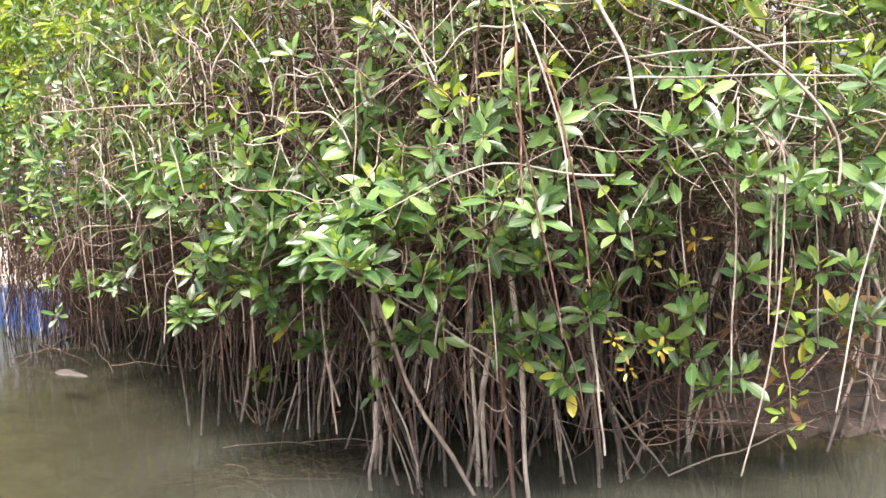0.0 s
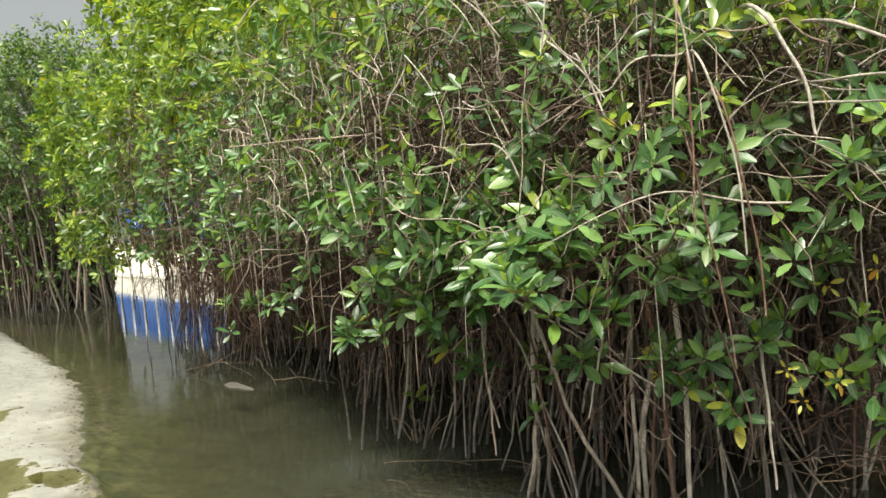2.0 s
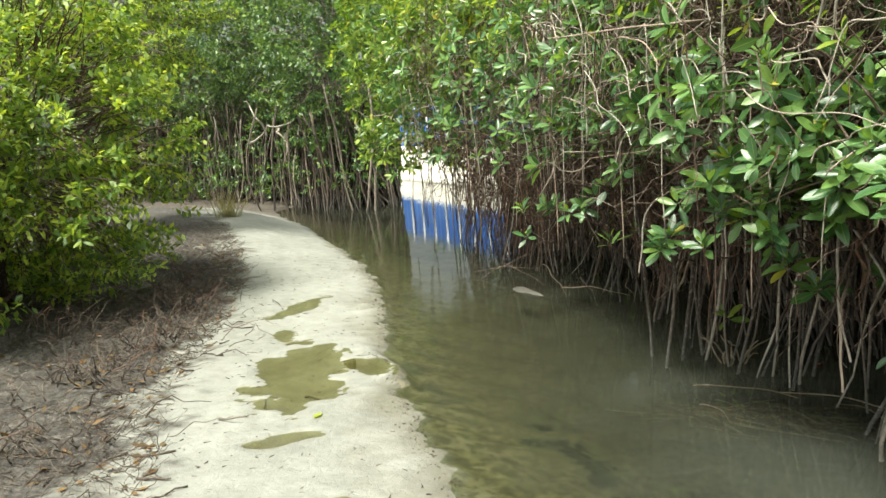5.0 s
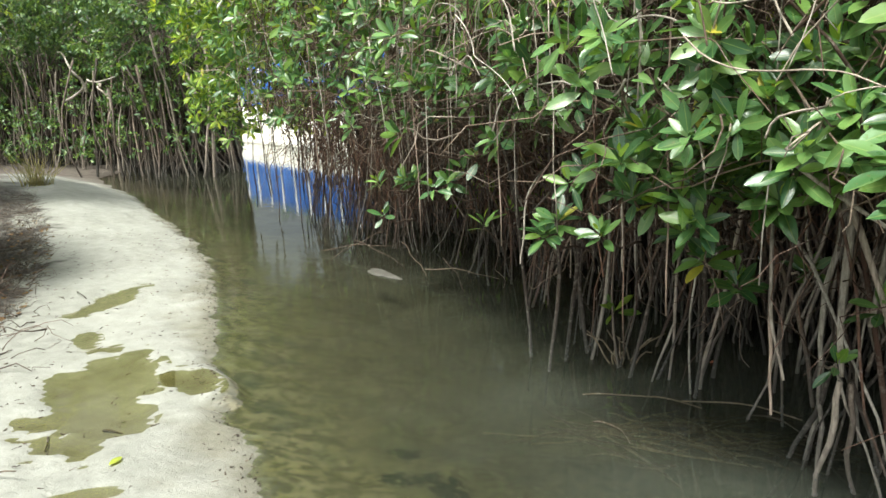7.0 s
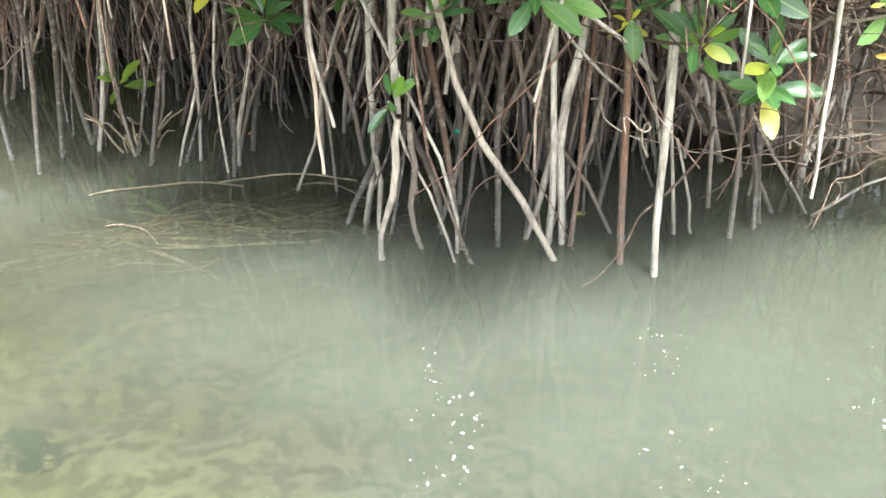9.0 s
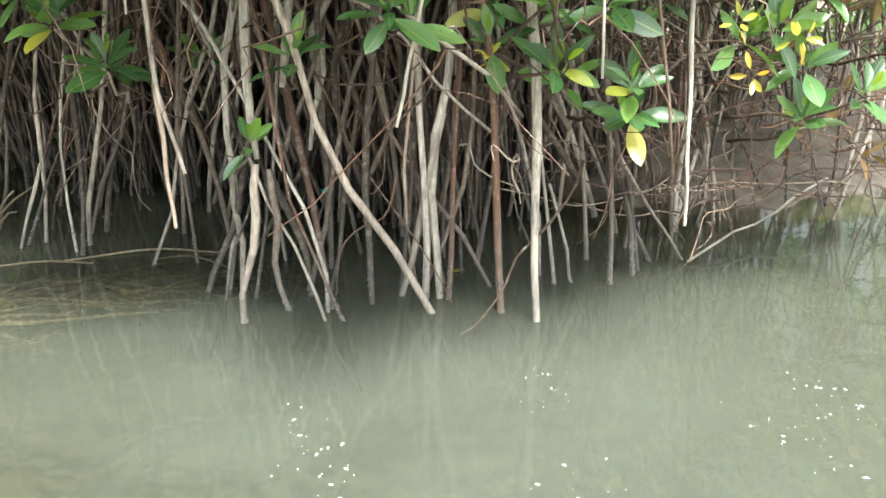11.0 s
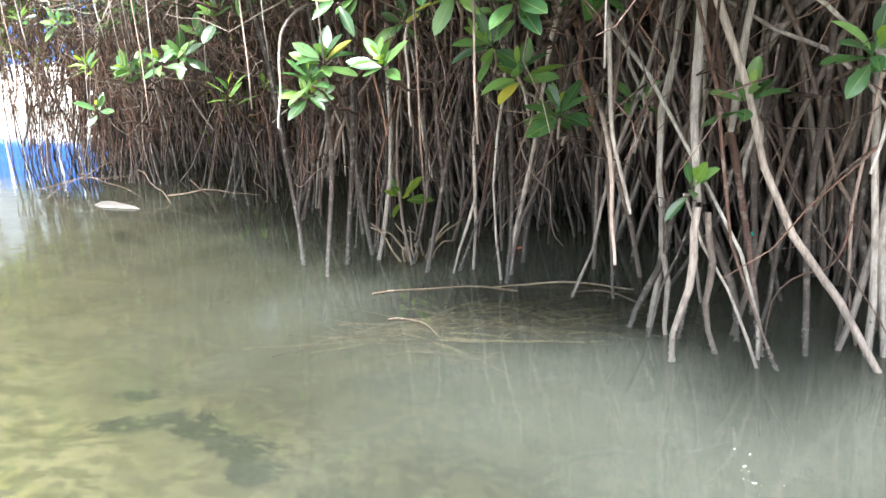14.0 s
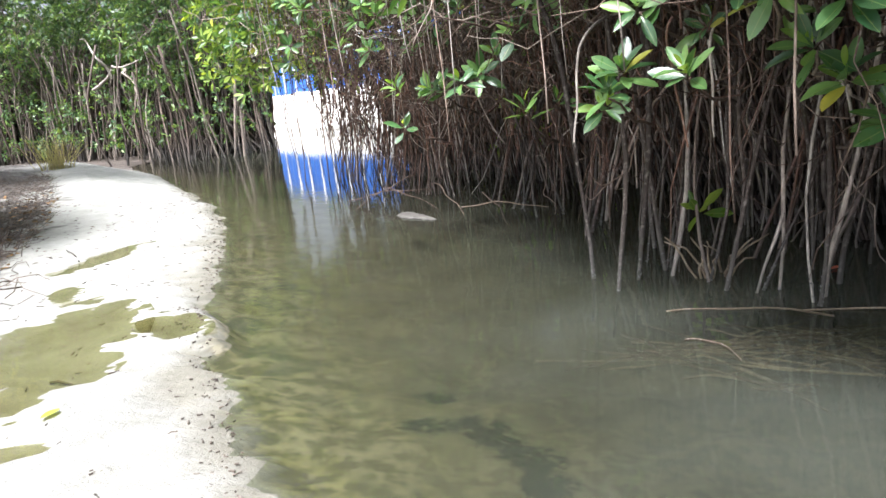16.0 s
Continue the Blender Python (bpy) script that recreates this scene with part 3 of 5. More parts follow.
# roots and hanging roots that stand out: foot x, y, z, top x, z, sideways bend, half thickness
ROOTS_GREY = [(-0.67, 4.61, 0.00, -0.51, 0.40, 0.01, 0.01), (-0.58, 4.31, -0.00, -0.51, 0.46, 0.00, 0.01), (-0.45, 4.37, 0.00, -0.48, 0.43, -0.01, 0.01), (-0.38, 4.46,
    0.00, -0.48, 0.41, 0.02, 0.01), (-0.21, 4.34, 0.00, -0.18, 0.51, 0.00, 0.01), (-0.27, 4.69, 0.00, -0.22, 0.94, -0.01, 0.01), (-0.09, 4.40, 0.00, -0.04, 0.62, 0.01,
    0.01), (0.57, 4.49, 0.00, 0.48, 0.60, 0.04, 0.01), (0.53, 4.25, 0.00, 0.49, 0.55, 0.04, 0.01), (-1.12, 5.11, 0.00, -1.07, 0.98, 0.04, 0.01), (-1.90, 5.28, 0.00,
    -1.89, 1.01, 0.08, 0.01), (-2.08, 5.48, 0.00, -2.18, 0.69, 0.09, 0.01), (-1.83, 5.45, 0.00, -1.75, 0.94, 0.03, 0.01), (-1.44, 5.31, 0.00, -1.18, 0.88, -0.00, 0.01)]
ROOTS_GREY_MORE = [(-1.73, 5.62, 0.00, -1.84, 0.83, -0.02, 0.01)]
ROOTS_PALE = [(-0.51, 4.33, 0.47, -0.51, 0.95, -0.00, 0.013), (-0.43, 4.33, 0.66, -0.36, 0.95, 0.00, 0.013), (-0.05, 4.33, 0.00, -0.02, 0.94, 0.01, 0.013), (0.22, 4.06,
    0.00, 0.20, 0.92, -0.00, 0.013)]
ROOTS_RED = [(-0.33, 4.34, 0.00, -0.43, 0.66, 0.00, 0.01), (-0.00, 4.30, -0.00, 0.03, 0.93, 0.06, 0.01), (0.12, 4.14, 0.00, 0.03, 0.81, 0.06, 0.01)]
HANGING_PALE = [(-0.70, 4.30, 0.45, -0.75, 0.96, -0.02, 0.012), (-0.74, 4.35, 0.29, -0.75, 0.62, 0.00, 0.012), (-0.21, 3.95, 0.60, -0.14, 0.90, -0.00, 0.009), (-1.91,
    5.00, 0.67, -1.86, 1.01, 0.00, 0.009), (-1.41, 5.00, 0.65, -1.41, 0.95, 0.00, 0.009), (0.56, 3.90, 0.30, 0.53, 0.91, -0.00, 0.012), (0.22, 3.15, 1.84, 0.27, 2.34,
    -0.00, 0.0065), (0.29, 3.15, 1.99, 0.22, 2.42, 0.00, 0.008), (0.43, 3.20, 1.37, 0.33, 2.01, 0.03, 0.0075), (-0.20, 3.20, 2.13, -0.05, 2.73, -0.02, 0.0075), (-1.24,
    4.20, 2.00, -1.05, 2.71, -0.08, 0.0075), (-1.28, 4.40, 1.37, -1.23, 2.31, 0.02, 0.007), (1.30, 3.20, 1.45, 0.75, 2.10, 0.18, 0.011), (1.39, 3.25, 1.92, 0.78, 1.93,
    0.00, 0.0075)]
HANGING_PALE_MORE = [(1.40, 3.30, 1.81, 0.71, 1.86, 0.00, 0.0075), (0.66, 3.20, 1.75, 0.53, 2.15, 0.03, 0.012), (0.86, 3.10, 2.35, 0.55, 2.61, 0.02, 0.0075), (0.29, 3.20,
    2.43, 0.55, 2.29, 0.02, 0.0075), (-1.84, 4.10, 2.46, -0.94, 2.98, -0.30, 0.0075), (-2.07, 4.30, 2.01, -1.38, 2.00, 0.06, 0.0075), (1.18, 3.60, 0.91, 1.20, 1.60, 0.01,
    0.0075), (-0.70, 3.90, 2.08, -0.78, 1.83, 0.01, 0.0075), (-0.01, 3.40, 1.96, -0.18, 2.17, 0.01, 0.0075), (1.35, 3.40, 0.62, 1.59, 1.60, -0.02, 0.008), (1.06, 3.60,
    0.31, 1.26, 1.55, 0.05, 0.008)]
HANGING_RED = [(-1.50, 5.00, 0.62, -1.55, 0.99, 0.00, 0.009), (0.48, 3.20, 1.16, 0.38, 1.89, 0.02, 0.0075), (0.27, 3.15, 1.46, 0.28, 1.99, -0.00, 0.0075), (-0.01, 3.20,
    1.39, 0.20, 2.30, 0.02, 0.0075), (0.38, 3.25, 0.97, 0.27, 1.74, 0.01, 0.0075)]
SHOOTS_FRONT = [(-3.17, 6.40, 0.88), (-2.65, 5.90, 0.94), (-2.76, 6.00, 1.55), (-1.83, 5.20, 1.35), (-1.54, 4.90, 1.11), (-1.69, 4.90, 0.89), (-1.19, 4.50, 1.43),
    (-1.22, 4.40, 1.22), (-1.05, 4.25, 1.10), (-0.94, 4.00, 1.69), (-0.90, 4.20, 1.53), (-0.71, 4.10, 1.75), (-0.85, 4.10, 1.32), (-0.65, 3.90, 1.31),
    (-0.72, 4.15, 1.11), (-0.76, 4.00, 1.45), (-0.41, 3.60, 1.41), (-0.36, 3.40, 1.24), (-0.24, 3.50, 1.43), (-0.45, 3.50, 1.32), (-0.57, 4.00, 1.61),
    (-0.39, 3.80, 1.71), (-0.33, 3.70, 1.54), (-0.97, 4.20, 1.30), (-1.17, 4.24, 1.34), (-0.85, 4.15, 1.44), (-1.00, 4.40, 1.12), (-0.81, 4.40, 1.08),
    (-1.12, 4.40, 1.21), (-0.93, 4.30, 1.28)]
SHOOTS_FRONT_MORE = [(-0.64, 4.12, 1.54), (-0.51, 3.90, 1.39), (-0.71, 4.10, 1.35), (-0.66, 4.20, 1.21), (-0.53, 4.10, 1.19), (-0.49, 4.00, 1.59), (-1.07, 4.60, 0.91)]
SHOOTS_MIDDLE = [(-0.15, 3.60, 1.15), (-0.05, 3.70, 1.10), (-0.22, 3.95, 0.85), (0.09, 3.40, 1.41), (0.12, 3.80, 1.18), (0.32, 3.80, 1.17), (0.14, 3.90, 0.87), (0.30,
    3.90, 0.86), (0.43, 4.00, 0.58), (0.52, 3.90, 0.92), (-0.17, 3.50, 1.54), (-0.04, 3.50, 1.63), (-0.28, 3.60, 1.11), (0.23, 3.60, 1.47), (0.41,
    3.70, 1.52), (0.50, 3.80, 1.12), (0.21, 4.00, 0.71), (-0.88, 4.60, 0.69), (-0.40, 4.30, 0.72), (-1.43, 4.70, 0.87), (0.60, 3.60, 1.48)]
SHOOTS_RIGHT = [(0.64, 3.90, 1.01), (0.74, 3.90, 1.13), (0.86, 4.00, 0.78), (0.97, 4.00, 0.68), (1.17, 4.00, 0.59), (0.77, 3.80, 1.26), (0.64, 3.80, 1.31), (1.14,
    3.60, 1.47), (1.06, 3.60, 1.63), (1.21, 3.50, 1.75), (1.48, 3.90, 1.06), (1.61, 3.90, 1.04), (1.17, 3.90, 1.05), (1.71, 4.00, 0.81), (0.81, 3.50,
    1.64), (0.94, 3.50, 1.79), (0.99, 4.00, 0.88), (1.49, 4.10, 0.73), (1.43, 3.50, 1.67), (1.49, 3.40, 1.78), (0.84, 3.60, 1.49), (0.74, 4.00, 0.76),
    (1.07, 4.10, 0.51), (1.33, 3.70, 1.43), (0.90, 3.90, 1.00), (1.35, 4.00, 0.91), (1.62, 4.10, 0.82)]
SHOOTS_LOW = [(-0.15, 4.05, 0.83), (-0.62, 4.96, 0.68), (-1.84, 5.20, 0.76), (-0.90, 4.86, 0.66), (-0.53, 4.35, 0.49), (0.12, 4.20, 0.75), (0.26,
    4.10, 0.83), (0.38, 4.10, 0.84), (0.41, 3.95, 0.65), (0.29, 4.10, 0.66), (0.55, 4.10, 0.86), (0.24, 4.20, 0.80), (0.16, 4.30, 0.84), (-1.44, 5.20, 1.01), (-1.17,
    5.00, 1.03), (-0.88, 4.90, 1.03), (-2.37, 5.70, 1.10), (-3.18, 6.00, 0.91), (-2.70, 5.80, 0.91), (-2.24, 5.40, 0.76), (-1.86, 5.30, 0.76), (-3.18, 6.00, 0.70),
    (-2.28, 5.95, 0.75)]
shells = []
for rows, material in ((ROOTS_GREY, M_ROOT), (ROOTS_GREY_MORE, M_ROOT), (ROOTS_PALE, M_PALE), (ROOTS_RED, M_RED)):
    for bx, by, bz, tx, tz, bend, r in rows:
        z0 = -0.2 if bz < 0.05 else bz
        slope = (tx - bx) / (tz - bz)
        top_z = tz if tz < 0.5 else 1.45
        f = slope * (z0 - bz)
        v, fc = make_root((bx + f, by, z0), (bx + slope * (top_z - bz) * 0.9, by + (0.12 if top_z > 1 else 0.0), top_z), r * R.uniform(0.85, 1.1), (bend, 0, 0), 10, 0.013)
        hang(mesh_object("prop_root", v, fc, material), tree_at((bx, by)))
        if bz < 0.05:
            shells += barnacles(v)
for rows, material in ((HANGING_PALE, M_PALE), (HANGING_PALE_MORE, M_PALE), (HANGING_RED, M_RED)):
    for bx, by, bz, tx, tz, bend, r in rows:
        low, high = np.array([bx, by, bz]), np.array([tx, by, tz])
        pts = curve_points(low, high, 9, 0.004, 0.0, (bend, 0, 0))
        way = pts[-1] - pts[-2]
        way /= np.linalg.norm(way)
        more = [pts[-1] + way * 0.05 + np.array([0, 0.07, 0.0]), pts[-1] + way * 0.08 + np.array([0, 0.25, 0.02]), pts[-1] + way * 0.09 + np.array([0, 0.6, 0.04])]
        pts = rounded(np.concatenate([pts, more]))
        v, fc = tube(pts, 0.6 * r * np.linspace(0.7, 1.1, len(pts)), 7)
        hang(mesh_object("hanging_root", v, fc, material), tree_at((bx, by + 1)))

# single prop roots of the front rows
for row, (step, back, reach) in enumerate(((0.11, 0.08, 0.12), (0.11, 0.36, 0.18), (0.11, 0.68, 0.22))):
    s = S0 + 0.4
    while s < S1 + 0.3:
        p, out = bank_point(s)
        if p[0] > 1.7 and R.random() < 0.3:
            s += step
            continue
        if p[0] < -4.0:
            s -= step * 0.35
        p = p - out * (back + R.uniform(-reach, reach))
        free = R.random() < (0.30 if row < 2 else 0.12)
        z0 = R.uniform(0.08, 0.7) if free else -0.22
        h = R.uniform(0.95, 1.45)
        along = np.array([out[1], -out[0]])
        lean = out * R.uniform(-0.40, 0.16) + along * R.normal(0, 0.30)
        if R.random() < 0.65:                    # fans that spring from one knot
            node, way = bank_point(round((s + R.normal(0, 0.3)) / 0.42) * 0.42)
            lean = node - way * (back + 0.25) + R.normal(0, 0.04, 2) - p
            h = R.uniform(0.95, 1.3)
        top = (p[0] + lean[0], p[1] + lean[1], h)
        front = p[0] > -1.3
        pale, red = R.random() < ((0.45 if row == 0 else 0.24 if row == 1 else 0.10) if front else ((0.32 if p[0] > -2.6 else 0.12) if row == 0 else 0.10)), R.random() < (0.07 if front else 0.45 if p[0] > -3.6 else 0.88)
        mat = M_PALE if pale else M_RED if red else M_ROOT
        r = R.uniform(0.0045, 0.009) if R.random() < 0.86 else R.uniform(0.009, 0.0135)
        if p[0] < -3.6:
            r *= 0.62
        v, f = make_root((p[0], p[1], z0), top, r, np.append(along * R.normal(0.0, 0.06), 0), 8, 0.022, not free)
        hang(mesh_object("hanging_root" if free else "prop_root", v, f, mat), tree_at(p))
        if not free and row == 0:
            shells += barnacles(v)
            if R.random() < 0.45:
                side = p + along * (-1 if R.random() < 0.5 else 1) * R.uniform(0.06, 0.16) + out * R.uniform(-0.05, 0.08)
                z1 = R.uniform(0.3, 0.6)
                at = np.array([p[0] + lean[0] * z1 / h, p[1] + lean[1] * z1 / h, z1])
                v, f = make_root((side[0], side[1], -0.2), at, r * 0.8, None, 6, 0.01)
                hang(mesh_object("prop_root", v, f, mat), tree_at(p))
        s += step * R.uniform(0.5, 1.5)
v, f = joined(shells)
tagged(mesh_object("barnacle_crust", v, f, M_SHELL), "grey barnacles crusted round the feet of the roots", "barnacles", kind="stuff")

# the thicket of roots behind them, and fine roots that hang from the limbs
for name, count, thick, material in (("root_thicket", 5200, (0.006, 0.012), M_ROOT), ("red_root_thicket", 1900, (0.005, 0.009), M_RED), ("fine_root_mass", 260, (0.0022, 0.005), M_TWIG)):
    pieces = {i: [] for i in range(len(TREES))}
    for k in range(count):
        s = R.uniform(S0, S1 + 1.2)
        p, out = bank_point(s)
        if p[0] > 2.2 and R.random() < 0.7 or name == "red_root_thicket" and p[0] > -2.4 and R.random() < 0.93:
            continue
        if name == "fine_root_mass":
            d, h = R.uniform(-0.55, 1.2), R.uniform(1.5, 3.0)
            z0, lean = h - R.uniform(0.3, 1.2), R.normal(0, 0.12, 2)
        else:
            d, h = 0.8 + 2.4 * R.random(), R.uniform(0.9, 1.5)
            z0, lean = -0.2 if R.random() < 0.8 else R.uniform(0, 0.6), R.normal(0, 0.26, 2)
        p = p - out * d
        pieces[tree_number(p)].append(tube(curve_points((p[0], p[1], z0), (p[0] + lean[0], p[1] + lean[1], h), 6, 0.03), R.uniform(*thick), 4))
    for i, group in pieces.items():
        if group:
            v, f = joined(group)
            tagged(hang(mesh_object(name, v, f, material), TREES[i]), kind="stuff")

def canopy_front(z):
    """How far the leaves hang out over the water at a height (negative: behind the waterline)."""
    return float(np.interp(z, (0.3, 0.7, 1.0, 1.3, 2.0, 2.6, 3.2, 3.9, 4.3), (0.0, 0.2, 0.5, 0.72, 0.78, 0.6, 0.3, -0.3, -1.1)))


# bare arching branches and long thin roots at the face of the thicket
for k in range(640):
    p, out = bank_point(R.uniform(run_of(2.6), S1) if k < 380 else R.uniform(run_of(1.6), run_of(-3.2)))
    z = R.uniform(1.25, 2.9) if k < 380 else R.uniform(1.5, 2.7)
    along = np.array([out[1], -out[0]]) * (1 if R.random() < 0.5 else -1)
    q = p + out * (canopy_front(z) - (R.uniform(0.05, 0.5) if k < 380 else R.uniform(-0.12, 0.15)))
    a = np.array([q[0], q[1], z])
    way = along * R.uniform(0.4, 1.0) + out * R.uniform(-0.3, 0.12)
    b = a + np.append(way, R.normal(0.0, 0.28)) * R.uniform(0.4, 1.0)
    b[2] = max(b[2], 1.35)
    v, f = tube(rounded(curve_points(a, b, 10, 0.03, R.uniform(-0.32, 0.08)), 1), np.linspace(R.uniform(0.0025, 0.0052), 0.0016, 20), 6)
    hang(mesh_object("branch", v, f, M_PALE if R.random() < 0.62 else M_TWIG), tree_at(p))
for k in range(120):
    p, out = bank_point(R.uniform(run_of(2.4), S1) if k < 80 else R.uniform(run_of(0.3), run_of(-2.8)))
    h = R.uniform(1.7, 2.9)
    q = p + out * (canopy_front(h) - R.uniform(0.0, 0.35))
    low = h - R.uniform(0.4, 1.3)
    v, f = tube(curve_points((q[0], q[1], low), (q[0] + R.normal(0, 0.06), q[1] + R.normal(0, 0.05), h), 8, 0.006), R.uniform(0.0016, 0.004), 6)
    hang(mesh_object("hanging_root", v, f, M_PALE if R.random() < 0.75 else M_RED if R.random() < 0.5 else M_TWIG), tree_at(p))

# thin crooked twigs and side roots that cross the prop roots
for k in range(260):
    p, out = bank_point(R.uniform(run_of(1.0), S1) if k < 90 else R.uniform(run_of(-1.8), S1))
    along = np.array([out[1], -out[0]]) * (1 if R.random() < 0.5 else -1)
    q = p - out * R.uniform(-0.05, 0.4)
    a = np.array([q[0], q[1], R.uniform(0.35, 1.25)])
    b = a + np.append(along * R.uniform(0.1, 0.45) + out * R.normal(0, 0.12), R.normal(0, 0.3))
    b[2] = max(b[2], -0.05)
    v, f = tube(rounded(curve_points(a, b, 8, 0.03, R.uniform(-0.08, 0.10)), 1), np.linspace(0.0042, 0.0018, 16) * R.uniform(0.6, 1.2), 5)
    hang(mesh_object("twig", v, f, M_RED if R.random() < (0.3 if p[0] > -2.4 else 0.65) else M_TWIG), tree_at(p))

# the brown skirt of dead twigs under the crown towards the tip
for i in range(len(TREES)):
    group = []
    for k in range(170 if TREE_XY[i][0] < -1.5 else 60):
        p, out = bank_point(run_of(TREE_XY[i][0]) + R.normal(0, 0.7))
        z = R.uniform(0.75, 1.6)
        q = p + out * (canopy_front(z) * R.uniform(0.0, 0.9) - R.uniform(0.0, 0.3))
        a = np.array([q[0], q[1], z])
        along = np.array([out[1], -out[0]]) * (1 if R.random() < 0.5 else -1)
        b = a + np.append(along * R.uniform(0.05, 0.5) + out * R.normal(0, 0.2), R.normal(-0.12, 0.25))
        group.append(tube(curve_points(a, b, 7, 0.035, R.uniform(-0.12, 0.12)), np.linspace(R.uniform(0.002, 0.0042), 0.0013, 7), 5))
    v, f = joined(group)
    tagged(hang(mesh_object("twig_tangle", v, f, M_RED if i % 2 else M_TWIG), TREES[i]), kind="stuff")

# thin bare twigs over the mud
for k in range(150):
    a = np.array([R.uniform(0.75, 2.0), R.uniform(4.25, 4.75), R.uniform(0.12, 0.75)])
    b = a + np.array([R.normal(0, 0.35), R.uniform(-0.3, 0.25), R.normal(0.05, 0.2)])
    v, f = tube(rounded(curve_points(a, b, 8, 0.03, R.uniform(-0.08, 0.08)), 1), np.linspace(0.0035, 0.0015, 16), 5)
    hang(mesh_object("twig", v, f, M_RED if R.random() < 0.5 else M_TWIG), tree_at(a))

# the tangle of twigs that carries the leaves
pieces = {i: [] for i in range(len(TREES))}
for k in range(13500):
    s = R.uniform(S0, S1 + 1.5) if k < 5600 else R.uniform(run_of(1.5), run_of(-3.5))
    p, out = bank_point(s)
    z = R.uniform(1.1, 3.7) if k < 5600 else R.uniform(1.2, 2.3)
    d = R.uniform((0.12 if k < 5600 else 0.45) - canopy_front(z), 1.5) + (0.9 if z > 3 else 0)
    a = np.array([p[0] - out[0] * d, p[1] - out[1] * d, z])
    way = np.array([out[0] * R.uniform(-0.2, 0.5) + R.normal(0, 0.5), out[1] * R.uniform(-0.2, 0.5) + R.normal(0, 0.5), R.normal(0.0, 0.4 if k < 9000 else 0.25)])
    b = a + way * R.uniform(0.25, 0.8)
    b[2] = max(b[2], 1.12)
    pieces[tree_number(p)].append(tube(curve_points(a, b, 8, 0.05, R.uniform(-0.22, 0.10)), np.linspace(R.uniform(0.0028, 0.007), 0.002, 8), 5))
for i, group in pieces.items():
    if group:
        v, f = joined(group)
        tagged(hang(mesh_object("twig_tangle", v, f, M_TWIG), TREES[i]), kind="stuff")


def crest(x):
    """The height of the crown, which falls towards the tip."""
    return min(3.7 + max(0.0, x + 6.9) * 2.6, 3.15 + max(0.0, 0.6 - x) * 1.5)


def canopy(count, z_lo, z_hi, depth, least=0.0, x_from=3.4, x_to=None):
    pts, axes = [], []
    for k in range(count):
        s = R.uniform(run_of(x_from), S1 + 1.8 if x_to is None else run_of(x_to))
        p, out = bank_point(s)
        z = R.uniform(z_lo, z_hi)
        reach = canopy_front(z) + 0.18 * math.sin(s * 5.1 + z * 3) + 0.12 * math.sin(s * 11 + z * 7)
        if s > S1 - 1.2:
            reach += 1.1 * float(np.interp(z, (0.9, 1.7), (0.1, 1.0)))
        tall = float(np.interp(p[0], (-3.0, -1.2, 0.6), (1.55, 1.3, 1.05)))
        z = z if z < 1.2 else 1.2 + (z - 1.2) * tall
        d = reach - least - R.exponential(depth)
        q = p + out * d
        if z > crest(q[0]):
            continue
        pts.append((q[0], q[1], z))
        axes.append((out[0] * 0.7 + R.normal(0, 0.4), out[1] * 0.7 + R.normal(0, 0.4), R.uniform(0.1, 1.0)))
    return np.array(pts), np.array(axes)


def leafy(pts, axes, material, singles, **kw):
    """Leaves for the trees: the foremost ones single, the others joined, shared out by the nearest tree."""
    at, rot, size = whorls(pts, axes, **kw)
    who = np.array([tree_number(p) for p in at])
    for i, t in enumerate(TREES):
        pick = np.where(who == i)[0]
        if not len(pick):
            continue
        order = pick[np.argsort(at[pick, 1] + 0.6 * at[pick, 0])]
        leaf_objects(at[order[:singles]], rot[order[:singles]], size[order[:singles]], material, t)
        rest = order[singles:]
        if len(rest):
            tagged(hang(leaf_mass("foliage", at[rest], rot[rest], size[rest], material), t), kind="stuff")


def shoots(rows, material, **kw):
    """Leaf rosettes at given places, each on a twig that runs back into the thicket, with a young pair in the middle."""
    pts = np.array(rows, float)
    axes = np.array([(R.normal(-0.12, 0.35), -0.6 + R.normal(0, 0.25), R.uniform(0.45, 1.25)) for p in rows])
    leafy(pts, axes, material, 400, **kw)
    leafy(pts + axes * 0.015, axes, M_BUD, 400, count=(1, 2), size=(0.05, 0.09), spread=(8, 25))
    for p, a in zip(pts, axes):
        back = p - a / np.linalg.norm(a) * 0.2 + np.array([R.normal(0, 0.05), 0.15, -0.02])
        v, f = tube(curve_points(p, back + np.array([0, 0.25, 0.05]), 6, 0.015, 0.02), np.linspace(0.004, 0.007, 6), 6)
        hang(mesh_object("twig", v, f, M_TWIG), tree_at(p + np.array([0, 1, 0])))


BIG = dict(count=(6, 10), size=(0.095, 0.145))
LARGE = dict(count=(8, 13), size=(0.11, 0.165))
shoots(SHOOTS_FRONT, M_LEAF, **LARGE)
shoots(SHOOTS_FRONT_MORE, M_LEAF, **LARGE)
side_shoots = [tuple(np.array(p) + R.normal(0, 1, 3) * (0.13, 0.10, 0.09)) for p in SHOOTS_FRONT + SHOOTS_FRONT_MORE + SHOOTS_FRONT[-10:] + SHOOTS_FRONT_MORE]
shoots(side_shoots, M_LEAF, count=(6, 11), size=(0.10, 0.16))
shoots(SHOOTS_MIDDLE, M_LEAF, count=(7, 11), size=(0.10, 0.155))
shoots(SHOOTS_RIGHT, M_LEAF, count=(7, 11), size=(0.10, 0.15))
shoots(SHOOTS_LOW, M_LEAF, count=(4, 8), size=(0.085, 0.14))
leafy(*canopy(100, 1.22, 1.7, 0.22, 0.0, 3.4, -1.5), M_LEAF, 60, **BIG)
